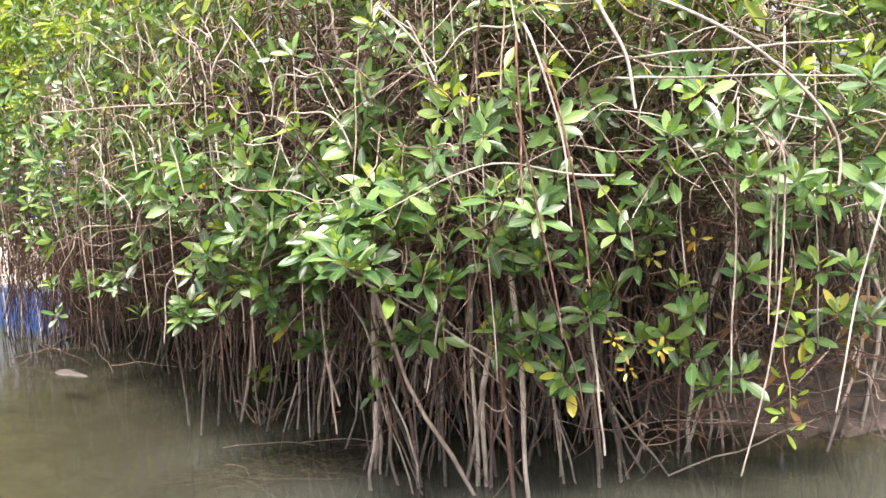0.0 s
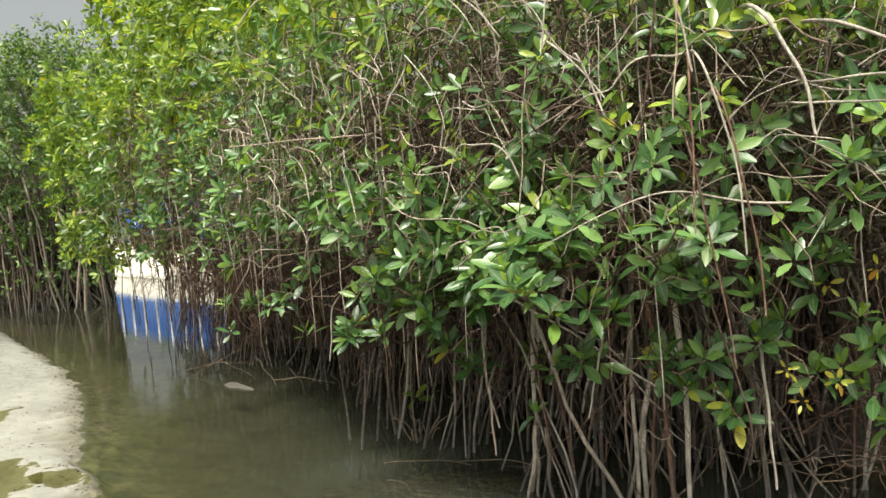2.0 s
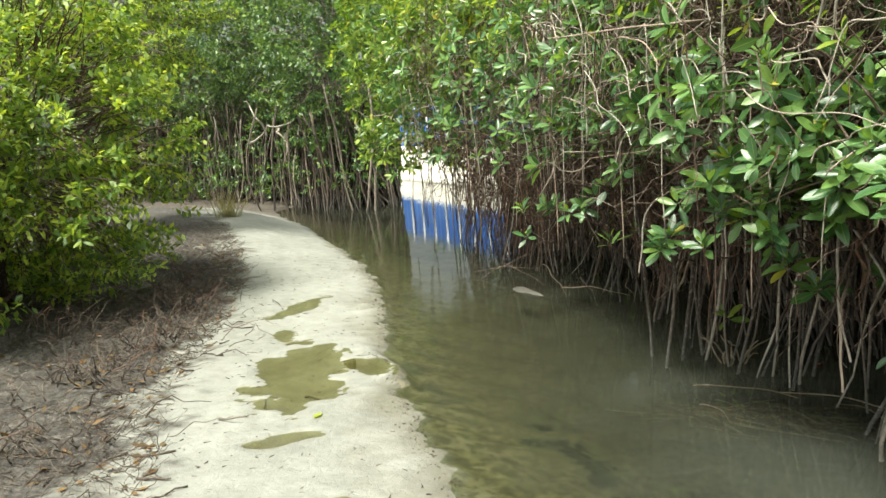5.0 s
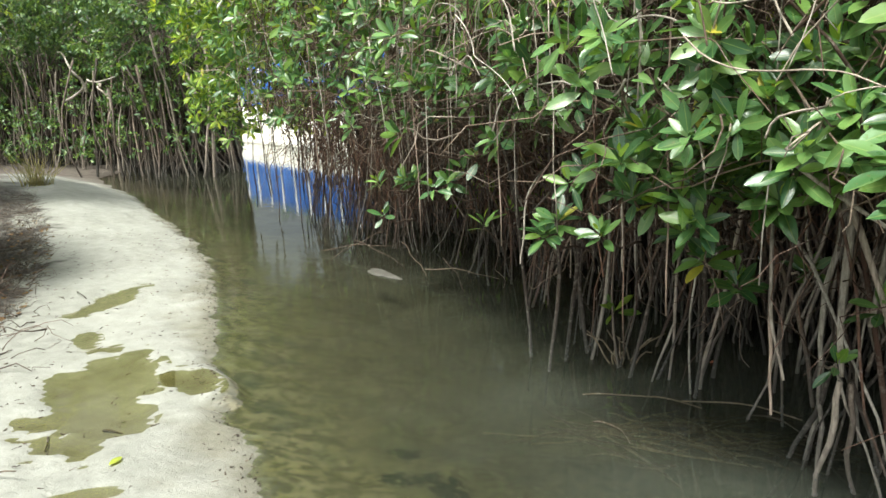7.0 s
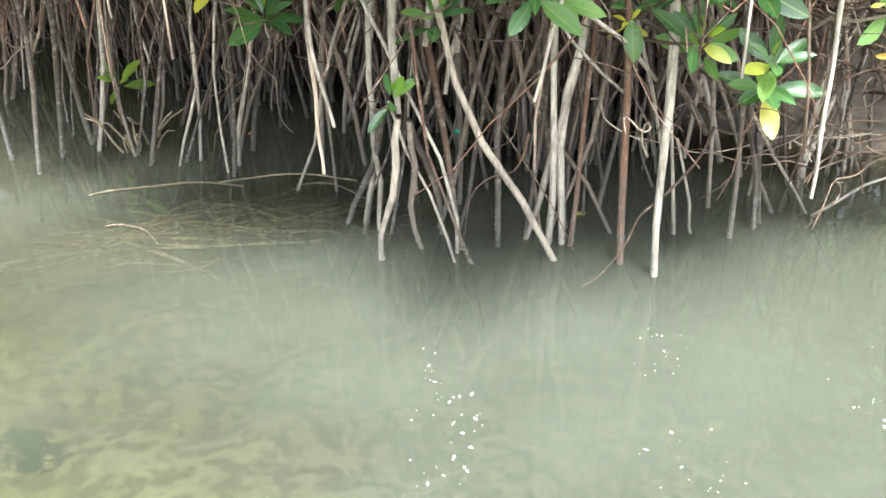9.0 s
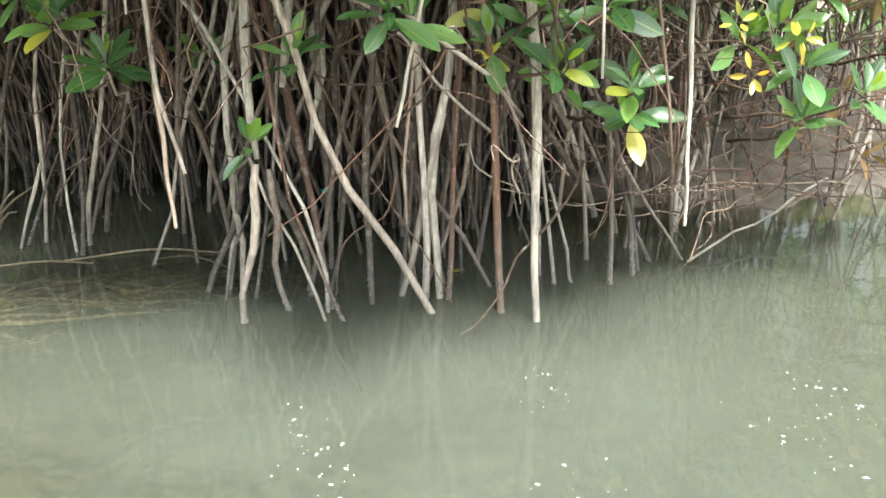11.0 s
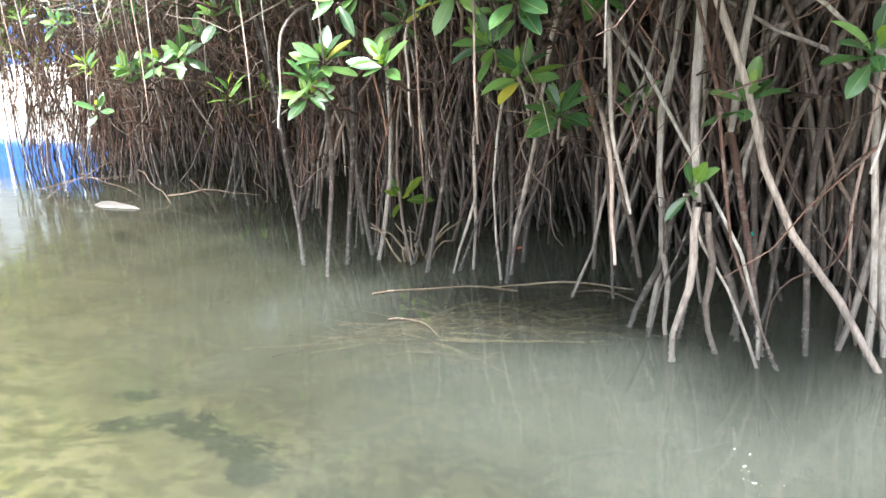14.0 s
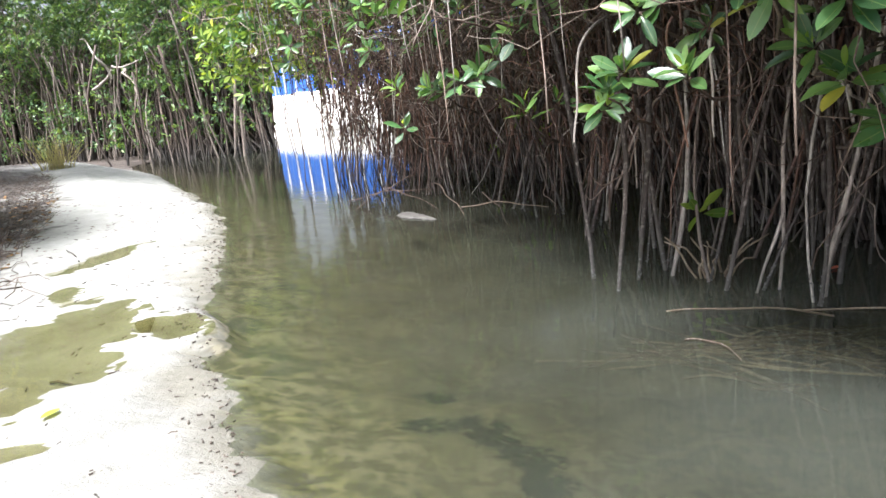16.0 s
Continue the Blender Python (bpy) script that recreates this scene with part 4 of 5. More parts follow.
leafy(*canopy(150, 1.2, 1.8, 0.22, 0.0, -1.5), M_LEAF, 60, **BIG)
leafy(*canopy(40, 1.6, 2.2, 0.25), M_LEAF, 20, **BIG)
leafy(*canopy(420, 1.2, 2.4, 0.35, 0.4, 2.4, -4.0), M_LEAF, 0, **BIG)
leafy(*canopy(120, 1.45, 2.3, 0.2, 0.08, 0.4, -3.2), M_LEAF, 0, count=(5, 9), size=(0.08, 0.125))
leafy(*canopy(100, 1.7, 2.5, 0.2, 0.05, 2.6, -1.5), M_LEAF_SUNLIT, 40, count=(4, 8), size=(0.07, 0.12))
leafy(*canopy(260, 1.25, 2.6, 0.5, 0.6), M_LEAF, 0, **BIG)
# upper and back leaves wear the copy with sunlight in its colour
leafy(*canopy(900, 2.2, 4.2, 0.3), M_LEAF_SUNLIT, 50, **BIG)
leafy(*canopy(1100, 2.2, 4.0, 0.7, 0.5), M_LEAF_SUNLIT, 0, **BIG)
leafy(*canopy(900, 1.0, 4.1, 0.9, 1.8), M_LEAF_SUNLIT, 0, **BIG)
leafy(*canopy(1100, 0.25, 4.0, 0.6, 3.3), M_LEAF_SUNLIT, 0, **BIG)
leafy(*canopy(120, 1.35, 2.5, 0.22, 0.0, -1.3, -3.2), M_LEAF, 40, count=(6, 10), size=(0.085, 0.125))
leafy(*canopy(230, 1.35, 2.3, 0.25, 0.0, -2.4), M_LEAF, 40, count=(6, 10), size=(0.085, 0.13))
leafy(*canopy(260, 1.9, 2.8, 0.25, 0.0, -2.4), M_LEAF_SUNLIT, 40, count=(6, 10), size=(0.085, 0.13))
leafy(*canopy(500, 1.7, 3.0, 0.4, 0.35, -2.4), M_LEAF_SUNLIT, 0, count=(6, 10), size=(0.09, 0.13))
leafy(*canopy(1300, 1.3, 3.6, 0.9, 1.2, 6.5, 0.2), M_LEAF_SUNLIT, 0, **BIG)
leafy(*canopy(300, 2.1, 3.2, 0.3, 0.1, 3.0, 0.2), M_LEAF_SUNLIT, 40, **BIG)
# dense high leaf roof, added to darken the thicket below
leafy(*canopy(2000, 3.0, 4.2, 1.7, 0.0, 0.0), M_LEAF_SUNLIT, 0, count=(7, 10), size=(0.13, 0.18))
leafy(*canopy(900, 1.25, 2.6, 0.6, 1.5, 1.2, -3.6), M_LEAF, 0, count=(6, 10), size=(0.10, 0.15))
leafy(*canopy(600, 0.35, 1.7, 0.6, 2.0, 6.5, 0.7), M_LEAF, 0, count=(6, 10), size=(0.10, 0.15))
# the crown that leans over the creek at the tip, with thin roots hanging from it
lobe = []
while len(lobe) < 1000:
    d = R.normal(0, 1, 3)
    d /= np.linalg.norm(d)
    p = np.array([-6.75, 9.95, 2.9]) + np.array([d[0] * 1.0, d[1] * 1.1, R.uniform(-1.9, 2.0)])
    if 1.02 + 1.4 * max(0.0, -7.05 - p[0]) + 0.15 * math.sin(p[0] * 9) < p[2] < crest(p[0]):
        lobe.append(np.concatenate([p, d + np.array([0, 0, 0.5])]))
lobe = np.array(lobe)
leafy(lobe[:, :3], lobe[:, 3:], M_LEAF_SUNLIT, 100, **BIG)
for k in range(5):
    v, f = tube(curve_points((-5.6, 10.2, 1.6 + 0.2 * k), (-7.0 + R.normal(0, 0.5), 9.9 + R.normal(0, 0.4), R.uniform(2.0, 4.2)), 9, 0.06), np.linspace(0.03, 0.008, 9), 7)
    hang(mesh_object("limb", v, f, M_ROOT), TREES[-1])
for k in range(60):
    x, y, h = -5.75 - abs(R.normal(0, 0.4)), R.uniform(9.3, 10.6), R.uniform(1.6, 2.4)
    v, f = tube(curve_points((x, y, R.uniform(-0.1, 0.9)), (x + R.normal(0, 0.1), y + R.normal(0, 0.1), h), 7, 0.02), R.uniform(0.003, 0.007), 6)
    hang(mesh_object("hanging_root", v, f, M_RED if R.random() < 0.7 else M_TWIG), TREES[-1])
# yellowing sprigs with small leaves
SPRIGS = [(0.62, 3.85, 0.82), (0.68, 3.85, 0.70), (0.80, 3.85, 0.78), (0.78, 3.85, 1.18), (0.95, 3.7, 1.25), (0.12, 4.2, 0.72)]
leafy(np.array(SPRIGS), np.array([(R.normal(0, 0.4), -0.5, R.uniform(-0.4, 0.6)) for p in SPRIGS]), M_YELLOW, 300, count=(4, 8), size=(0.035, 0.065), spread=(30, 110))
v, f = tube(curve_points((1.26, 3.68, 0.45), (1.32, 3.72, 1.35), 10, 0.02), 0.003, 5)
hang(mesh_object("vine", v, f, M_TWIG), TREES[1])
VINE = np.array([(1.26 + 0.06 * k / 9, 3.7, 0.45 + 0.07 * k) for k in range(10)])
leafy(VINE, np.array([((-1) ** k * 0.8, -0.5, 0.2) for k in range(10)]), M_BUD, 300, count=(2, 3), size=(0.06, 0.085), spread=(30, 70))
# dead leaves caught in the branches near the mud
dead_at = np.array([(1.6 + R.normal(0, 0.18), 4.35 + R.normal(0, 0.15), R.uniform(0.35, 1.0)) for k in range(16)])
leafy(dead_at, R.normal(0, 1, (16, 3)), M_DEAD, 300, count=(3, 5), size=(0.08, 0.12))

# ---- far shore: pale bank and blue fence ----
def build_shore():
    bm = bmesh.new()
    a, b = Vector((-30, 30.8)), Vector((-4, 13.4))
    d = (b - a).normalized()
    n = Vector((-d.y, d.x))
    rows = [(-0.25, -0.3), (-0.02, -0.05), (0.0, 0.06), (0.08, 0.12), (0.5, 0.42), (1.0, 0.75), (1.5, 0.97), (6.0, 1.1)]
    grid = []
    for k in range(105):
        p = a + d * (k * 0.3)
        line = []
        for off, z in rows:
            wig = 0.06 * noise.noise((p.x * 1.3, p.y * 1.3, off * 2))
            q = p + n * (off + wig)
            line.append(bm.verts.new((q.x, q.y, z + 0.05 * noise.noise((p.x, p.y, off * 5 + 9)) * (z > 0))))
        grid.append(line)
    for k in range(104):
        for j in range(len(rows) - 1):
            bm.faces.new((grid[k][j], grid[k + 1][j], grid[k + 1][j + 1], grid[k][j + 1]))
    tagged(part("sand_embankment", bm, M_BANK, None), "pale sloping sand bank on the far shore", "bank", kind="structure")
    fence = root_empty("fence", (-16, 23.0, 0.95), "blue corrugated metal fence on the far bank", "fence")
    t = 4.0
    while t < 27:
        bm = bmesh.new()
        vs = []
        for k in range(13):
            off = (0.0, 0.02, 0.02, 0.0)[k % 4]
            q = a + d * (t + k * 0.09) + n * (1.55 - off)
            vs.append((bm.verts.new((q.x, q.y, 0.9)), bm.verts.new((q.x, q.y, 2.3))))
        for u, w in zip(vs[:-1], vs[1:]):
            bm.faces.new((u[0], w[0], w[1], u[1]))
        hang(part("panel", bm, M_BLUE, None), fence)
        q = a + d * t + n * 1.50
        v, f = tube([(q.x, q.y, 0.8), (q.x, q.y, 1.6), (q.x, q.y, 2.35)], 0.03, 6)
        hang(mesh_object("post", v, f, M_WHITE), fence)
        t += 1.08


build_shore()

# ---- the sand side: bushes, litter, far mangroves ----
def shoot_leaves(ends, ways, per, size, spacing):
    """Leaves in pairs along short twigs: place, turn and size of each leaf."""
    n = len(ends)
    k = np.tile(np.arange(per), n)
    p, w = np.repeat(ends, per, 0), np.repeat(ways / (np.linalg.norm(ways, axis=1)[:, None] + 1e-9), per, 0)
    side = R.normal(0, 1, (n * per, 3))
    side -= (side * w).sum(1)[:, None] * w
    side /= np.linalg.norm(side, axis=1)[:, None] + 1e-9
    dirs = w * R.uniform(0.1, 0.9, (n * per, 1)) + side
    at = p - w * (k * spacing)[:, None]
    ups = np.array([0, 0, 1.0]) + R.normal(0, 0.45, (n * per, 3))
    return at, frames_from(dirs, ups), R.uniform(size[0], size[1], n * per)


def crown_points(centre, radii, count, hollow=0.62, lumps=0.28, seed=1, floor=0.25, clip=False):
    """Places and ways out on a lumpy crown with an uneven outline and gaps."""
    d = R.normal(0, 1, (count * 2, 3))
    d /= np.linalg.norm(d, axis=1)[:, None]
    lump = waves_2d(d[:, 0] * 2 + d[:, 2] * 1.7, d[:, 1] * 2 - d[:, 2], 1.1, seed)
    r = (hollow + (1 - hollow) * R.random(count * 2) ** 0.5) * (1 + lumps * lump)
    keep = (lump > -0.75 + R.normal(0, 0.15, count * 2))
    p = np.asarray(centre) + d * r[:, None] * np.asarray(radii)
    hubs = p[R.choice(len(p), max(12, count // 38), replace=False)]        # sprays of leaves with gaps between them
    near = hubs[np.argmin(((p[:, None] - hubs[None]) ** 2).sum(2), axis=1)]
    p = near + (p - near) * (np.array([0.95, 0.95, 0.85]) if clip else np.array([0.8, 0.8, 0.5]))
    keep &= p[:, 2] > floor
    if clip:
        keep &= p[:, 0] < -0.765 * (p[:, 1] - 0.5) + np.maximum(p[:, 2] - 2.0, 0) * 0.9
    return p[keep][:count], (d + np.array([0, 0, 0.35]))[keep][:count]


def bush(name, base, centre, radii, count, per, size, material, label, category, group="", bark=None, stems=9, seed=1, singles=0, floor=0.25, spacing=0.032, clip=False):
    t = root_empty(name, base, label, category, group)
    bark = bark or M_TWIG
    pts, ways = crown_points(centre, radii, count, seed=seed, floor=floor, clip=clip)
    for k in range(stems):
        end = pts[R.integers(len(pts))] * 0.8 + np.asarray(centre) * 0.2
        foot = np.array(base) + np.append(R.normal(0, 0.12, 2), -0.05)
        v, f = tube(curve_points(foot, end, 9, 0.08, -0.1), np.linspace(R.uniform(0.018, 0.04), 0.006, 9), 7)
        hang(mesh_object("stem" if category == "bush" else "limb", v, f, bark), t)
    twig = []
    for p, w in zip(pts[::4], ways[::4]):
        inner = p * 0.6 + np.asarray(centre) * 0.4 + R.normal(0, 0.1, 3)
        twig.append(tube(curve_points(p, inner, 5, 0.04), np.linspace(0.003, 0.008, 5), 4))
    v, f = joined(twig)
    tagged(hang(mesh_object("twig_tangle", v, f, bark), t), kind="stuff")
    at, rot, sz = shoot_leaves(pts, ways, per, size, spacing)
    if singles:
        near = np.argsort((at[:, 0] + 1) ** 2 + (at[:, 1] - 1) ** 2)
        leaf_objects(at[near[:singles]], rot[near[:singles]], sz[near[:singles]], material, t)
        keep = near[singles:]
        at, rot, sz = at[keep], rot[keep], sz[keep]
    tagged(hang(leaf_mass("foliage", at, rot, sz, material, None, LEAF_SMALL), t), kind="stuff")
    return t


BUSHES = "bushes beside the sand bank"
bush("bush", (-8.2, 4.4, 0.2), (-7.9, 4.6, 1.75), (1.75, 1.35, 1.75), 4300, 6, (0.06, 0.10), M_BUSH, "dense yellow-green bush with small rounded leaves", "bush", BUSHES, singles=250, seed=4)
bush("bush", (-8.0, 2.7, 0.2), (-7.5, 2.9, 1.6), (1.5, 1.3, 1.8), 3000, 6, (0.06, 0.10), M_BUSH, "dense yellow-green bush with small rounded leaves", "bush", BUSHES, seed=5)
bush("bush", (-9.9, 5.4, 0.3), (-9.6, 5.5, 1.2), (1.2, 0.9, 1.1), 1500, 7, (0.05, 0.08), M_BUSH, "low green bush at the edge of leaf litter", "bush", BUSHES, seed=6)
bush("tree", (-11.8, 7.0, 0.4), (-10.9, 7.9, 3.6), (1.7, 1.4, 1.3), 2600, 8, (0.06, 0.09), M_BUSH, "small leaning tree with a dense yellow-green crown", "tree", "", M_FAR_BARK, 7, 7, floor=1.5, spacing=0.03)

FAR_GROUP = "mangroves behind the sand bank"
for k, (bx, by, cx, cy, cz, rx, ry, rz) in enumerate(((-12.0, 15.2, -11.9, 14.7, 3.4, 2.0, 1.9, 2.3), (-14.8, 16.2, -14.8, 15.6, 3.9, 2.0, 1.9, 2.2), (-17.6, 16.2, -17.6, 15.4, 4.0, 2.1, 2.0, 2.2),
                                                      (-20.8, 15.6, -20.5, 15.2, 4.0, 2.2, 2.0, 2.3))):
    t = bush("mangrove_tree", (bx, by, 0.0), (cx, cy, cz), (rx, ry, rz), 2300, 8, (0.09, 0.13), M_FAR_LEAF, "mangrove with grey prop roots behind the sand bank", "tree", FAR_GROUP,
             M_FAR_BARK, 6, 11 + k, floor=1.2, spacing=0.035, clip=True)
    back = [tube(curve_points((bx + R.uniform(-1.8, 1.8), by - R.uniform(-1.2, 1.2), -0.45), (bx + R.uniform(-1.8, 1.8), by - R.uniform(-1.2, 1.2), R.uniform(1.6, 3.0)), 6, 0.05), R.uniform(0.012, 0.028), 5) for j in range(300)]
    for q, _ in back:
        q[:, 0] = np.minimum(q[:, 0], -0.765 * (q[:, 1] - 0.5) - R.uniform(0, 0.5))
    v, f = joined(back)
    tagged(hang(mesh_object("root_thicket", v, f, M_ROOT), t), kind="stuff")
    for j in range(85):
        x, y = bx + R.uniform(-1.7, 1.7), by - 1.6 + R.uniform(-0.3, 1.8)
        x = min(x, -0.765 * (y - 0.5) - abs(R.normal(0, 0.25)))
        lean = R.normal(0, 0.35, 2)
        bow = np.append(R.normal(0, 0.12, 2), 0)
        v, f = tube(curve_points((x, y, -0.45), (min(x + lean[0], -0.765 * (y + lean[1] - 0.3)), y + lean[1] + 0.2, R.uniform(1.7, 2.7)), 7, 0.04, 0, bow), R.uniform(0.012, 0.026), 6)
        hang(mesh_object("prop_root", v, f, M_ROOT if R.random() < (0.9 if k == 0 else 0.35) else M_FAR_BARK), t)
    low, ways = crown_points((cx, cy - 1.0, 1.0), (1.9, 0.7, 0.8), 170, seed=30 + k, clip=True)
    at, rot, sz = shoot_leaves(low, ways, 7, (0.08, 0.12), 0.03)
    tagged(hang(leaf_mass("foliage", at, rot, sz, M_FAR_LEAF, None, LEAF_SMALL), t), kind="stuff")
    low, ways = crown_points((cx, cy + 0.9, 1.2), (2.0, 0.8, 1.3), 520, seed=40 + k, clip=True, floor=0.1, hollow=0.2)
    at, rot, sz = shoot_leaves(low, ways, 7, (0.09, 0.14), 0.03)
    tagged(hang(leaf_mass("foliage", at, rot, sz, M_FAR_LEAF, None, LEAF_SMALL), t), kind="stuff")
    if k == 1:
        for a, b in (((-14.6, 13.9, 1.55), (-12.9, 13.6, 1.95)), ((-13.9, 13.8, 1.7), (-14.2, 13.5, 2.5)), ((-13.4, 13.7, 1.85), (-13.1, 13.5, 1.1))):
            v, f = tube(curve_points(a, b, 9, 0.08, -0.12), np.linspace(0.03, 0.012, 9), 7)
            tagged(hang(mesh_object("dead_branch", v, f, M_PALE), t), "bare bleached branch")

# woods in the distance
woods_p, woods_w = [], []
for k in range(46):
    a = radians(R.uniform(-25, 75))
    dist = R.uniform(34, 60)
    c = (-math.sin(a) * dist, math.cos(a) * dist + 4, R.uniform(1.5, 3.4))
    p, w = crown_points(c, (R.uniform(2.5, 4.5), R.uniform(2.5, 4.5), R.uniform(2.5, 4.0)), 380, seed=50 + k, floor=0.3)
    woods_p.append(p)
    woods_w.append(w)
at, rot, sz = shoot_leaves(np.concatenate(woods_p), np.concatenate(woods_w), 3, (0.35, 0.6), 0.2)
tagged(leaf_mass("far_woods", at, rot, sz, M_FAR_LEAF, None, LEAF_SMALL), "distant green woods behind the creek", "woods", kind="stuff")


def palm(at, height, reach):
    t = root_empty("palm_tree", at, "tall coconut palm rising behind the mangroves", "palm tree")
    x, y, z = at
    v, f = tube(curve_points((x, y, z - 0.2), (x + 0.6, y, z + height), 12, 0.08), np.linspace(0.2, 0.12, 12), 9)
    hang(mesh_object("trunk", v, f, M_FAR_BARK), t)
    for k in range(17):
        a = k * 2.4
        up = 0.9 - k * 0.085
        pts = []
        for j in range(10):
            q = j / 9
            pts.append((x + 0.6 + math.cos(a) * reach * q, y + math.sin(a) * reach * q, z + height + reach * (up * q - 0.95 * q * q)))
        pts = np.array(pts)
        pieces = [tube(pts, np.linspace(0.03, 0.008, 10), 4)]
        for j in range(34):
            q = 0.12 + 0.88 * j / 33
            p0 = np.array([np.interp(q, np.linspace(0, 1, 10), pts[:, i]) for i in range(3)])
            for s in (-1, 1):
                tip = p0 + np.array([-math.sin(a) * s * 0.5 + math.cos(a) * 0.25, math.cos(a) * s * 0.5 + math.sin(a) * 0.25, -0.35]) * reach * 0.28
                b = np.array([math.cos(a), math.sin(a), 0]) * 0.03
                pieces.append((np.array([p0 - b, p0 + b, tip]), [(0, 1, 2)]))
        v, f = joined(pieces)
        hang(mesh_object("frond", v, f, M_FAR_LEAF, smooth=False), t)


palm((-17.6, 27.6, 0.5), 8.2, 2.6)
palm((-31.0, 29.0, 0.5), 10.5, 2.8)


def ground_z(x, y):
    return float(ground_height(np.array([x], float), np.array([y], float))[0][0])


def edge_place(along, off):
    """A place on the sand side: metres along the waterline from the eye, and metres inland of it."""
    e = np.array(SAND_EDGE[3:16], float)
    run = np.concatenate([[0], np.cumsum(np.linalg.norm(np.diff(e, axis=0), axis=1))])
    p = np.array([np.interp(along, run, e[:, 0]), np.interp(along, run, e[:, 1])])
    q = np.array([np.interp(along + 0.4, run, e[:, 0]), np.interp(along + 0.4, run, e[:, 1])])
    d = (q - p) / (np.linalg.norm(q - p) + 1e-9)
    return p + np.array([-d[1], d[0]]) * off


def scatter(places, length, thick, rise, lift=0.004):
    """Sticks lying about on the ground, as tubes."""
    xs = np.array(places)
    zs = ground_height(xs[:, 0].copy(), xs[:, 1].copy())[0]
    out = []
    for (x, y), z in zip(xs, zs):
        a, l = R.uniform(0, 6.28), R.uniform(*length)
        up = abs(R.normal(0, rise)) * l
        t = R.uniform(*thick)
        out.append(tube(curve_points((x, y, z + t * 0.6 + lift), (x + math.cos(a) * l, y + math.sin(a) * l, z + t * 0.6 + lift + up), 5, 0.05 * l, 0.0), np.linspace(t, t * 0.5, 5), 5))
    return out


places = [edge_place(R.uniform(0.3, 14), 1.38 + abs(R.normal(0, 0.8))) for k in range(6800)]
v, f = joined(scatter(places, (0.04, 0.2), (0.001, 0.0027), 0.45))
tagged(mesh_object("twig_litter", v, f, M_LITTER), "dark tangle of dead twigs along the edge of the sand", "litter", kind="stuff")
def brushwood(along, off, spread, height, count):
    """A springy heap of dead twigs."""
    x, y = edge_place(along, off)
    t = root_empty("brushwood", (x, y, ground_z(x, y)), "heap of dead reddish-brown twigs beside the bush", "brushwood", "brushwood beside the sand")
    for k in range(count):
        px, py = x + R.normal(0, spread), y + R.normal(0, spread)
        z = ground_z(px, py)
        a, l = R.uniform(0, 6.28), R.uniform(0.18, 0.6)
        lift = height * math.exp(-((px - x) ** 2 + (py - y) ** 2) / (2.2 * spread * spread))
        p0 = np.array([px, py, z + R.uniform(-0.02, 0.35) * lift])
        p1 = p0 + np.array([math.cos(a) * l * 0.7, math.sin(a) * l * 0.7, lift * R.uniform(0.1, 1.0)])
        v, f = tube(curve_points(p0, p1, 6, 0.03, R.uniform(-0.08, 0.03)), np.linspace(R.uniform(0.003, 0.006), 0.0014, 6), 5)
        hang(mesh_object("twig", v, f, M_RED if R.random() < 0.3 else M_LITTER), t)


for along, off, spread, height, count in ((6.6, 1.75, 0.26, 0.34, 80), (7.5, 1.8, 0.3, 0.4, 90), (5.7, 2.0, 0.28, 0.28, 70), (8.5, 1.95, 0.32, 0.4, 80), (4.8, 1.95, 0.26, 0.2, 55), (7.0, 2.5, 0.35, 0.5, 90)):
    brushwood(along, off, spread, height, count)
places = np.array([edge_place(R.uniform(0.3, 12), 1.35 + abs(R.normal(0, 0.9))) for k in range(1000)])
z = ground_height(places[:, 0].copy(), places[:, 1].copy())[0]
dirs = R.normal(0, 1, (1000, 3)) * np.array([1, 1, 0.25])
tagged(leaf_mass("leaf_litter", np.column_stack([places, z + 0.008]), frames_from(dirs, np.array([0, 0, 1.0]) + R.normal(0, 0.3, (1000, 3))), R.uniform(0.04, 0.09, 1000), M_DEAD, None, LEAF_SMALL),
       "brown dead leaves strewn over the dark soil", "litter", kind="stuff")
places = [edge_place(R.uniform(0.3, 11), R.uniform(0.1, 1.5)) for k in range(750)]
v, f = joined(scatter(places, (0.006, 0.04), (0.0012, 0.004), 0.1, 0.0))
tagged(mesh_object("bark_crumbs", v, f, M_LITTER), "tiny dark crumbs of bark scattered on the pale sand", "litter", kind="stuff")
places = [edge_place(R.uniform(0.0, 12), abs(R.normal(0, 0.07))) for k in range(900)]
v, f = joined(scatter(places, (0.004, 0.02), (0.0015, 0.0045), 0.2, 0.0))
tagged(mesh_object("tide_crumbs", v, f, M_LITTER), "dark crumbs washed up along the sand's edge", "litter", kind="stuff")
STICKS = [(3.3, 1.25), (3.9, 1.05), (4.1, 1.2), (4.6, 1.3), (5.0, 1.1), (5.2, 0.85), (5.3, 0.6), (4.3, 1.45), (3.1, 1.5), (2.7, 1.3), (6.2, 1.2), (6.6, 1.3), (5.9, 1.35), (3.6, 1.4), (2.2, 1.2), (1.9, 0.9)]
for along, off in STICKS:
    v, f = scatter([edge_place(along, off)], (0.08, 0.24), (0.004, 0.008), 0.08)[0]
    tagged(mesh_object("stick", v, f, M_LITTER), "short dark stick lying on the sand", "stick", "sticks on the sand")


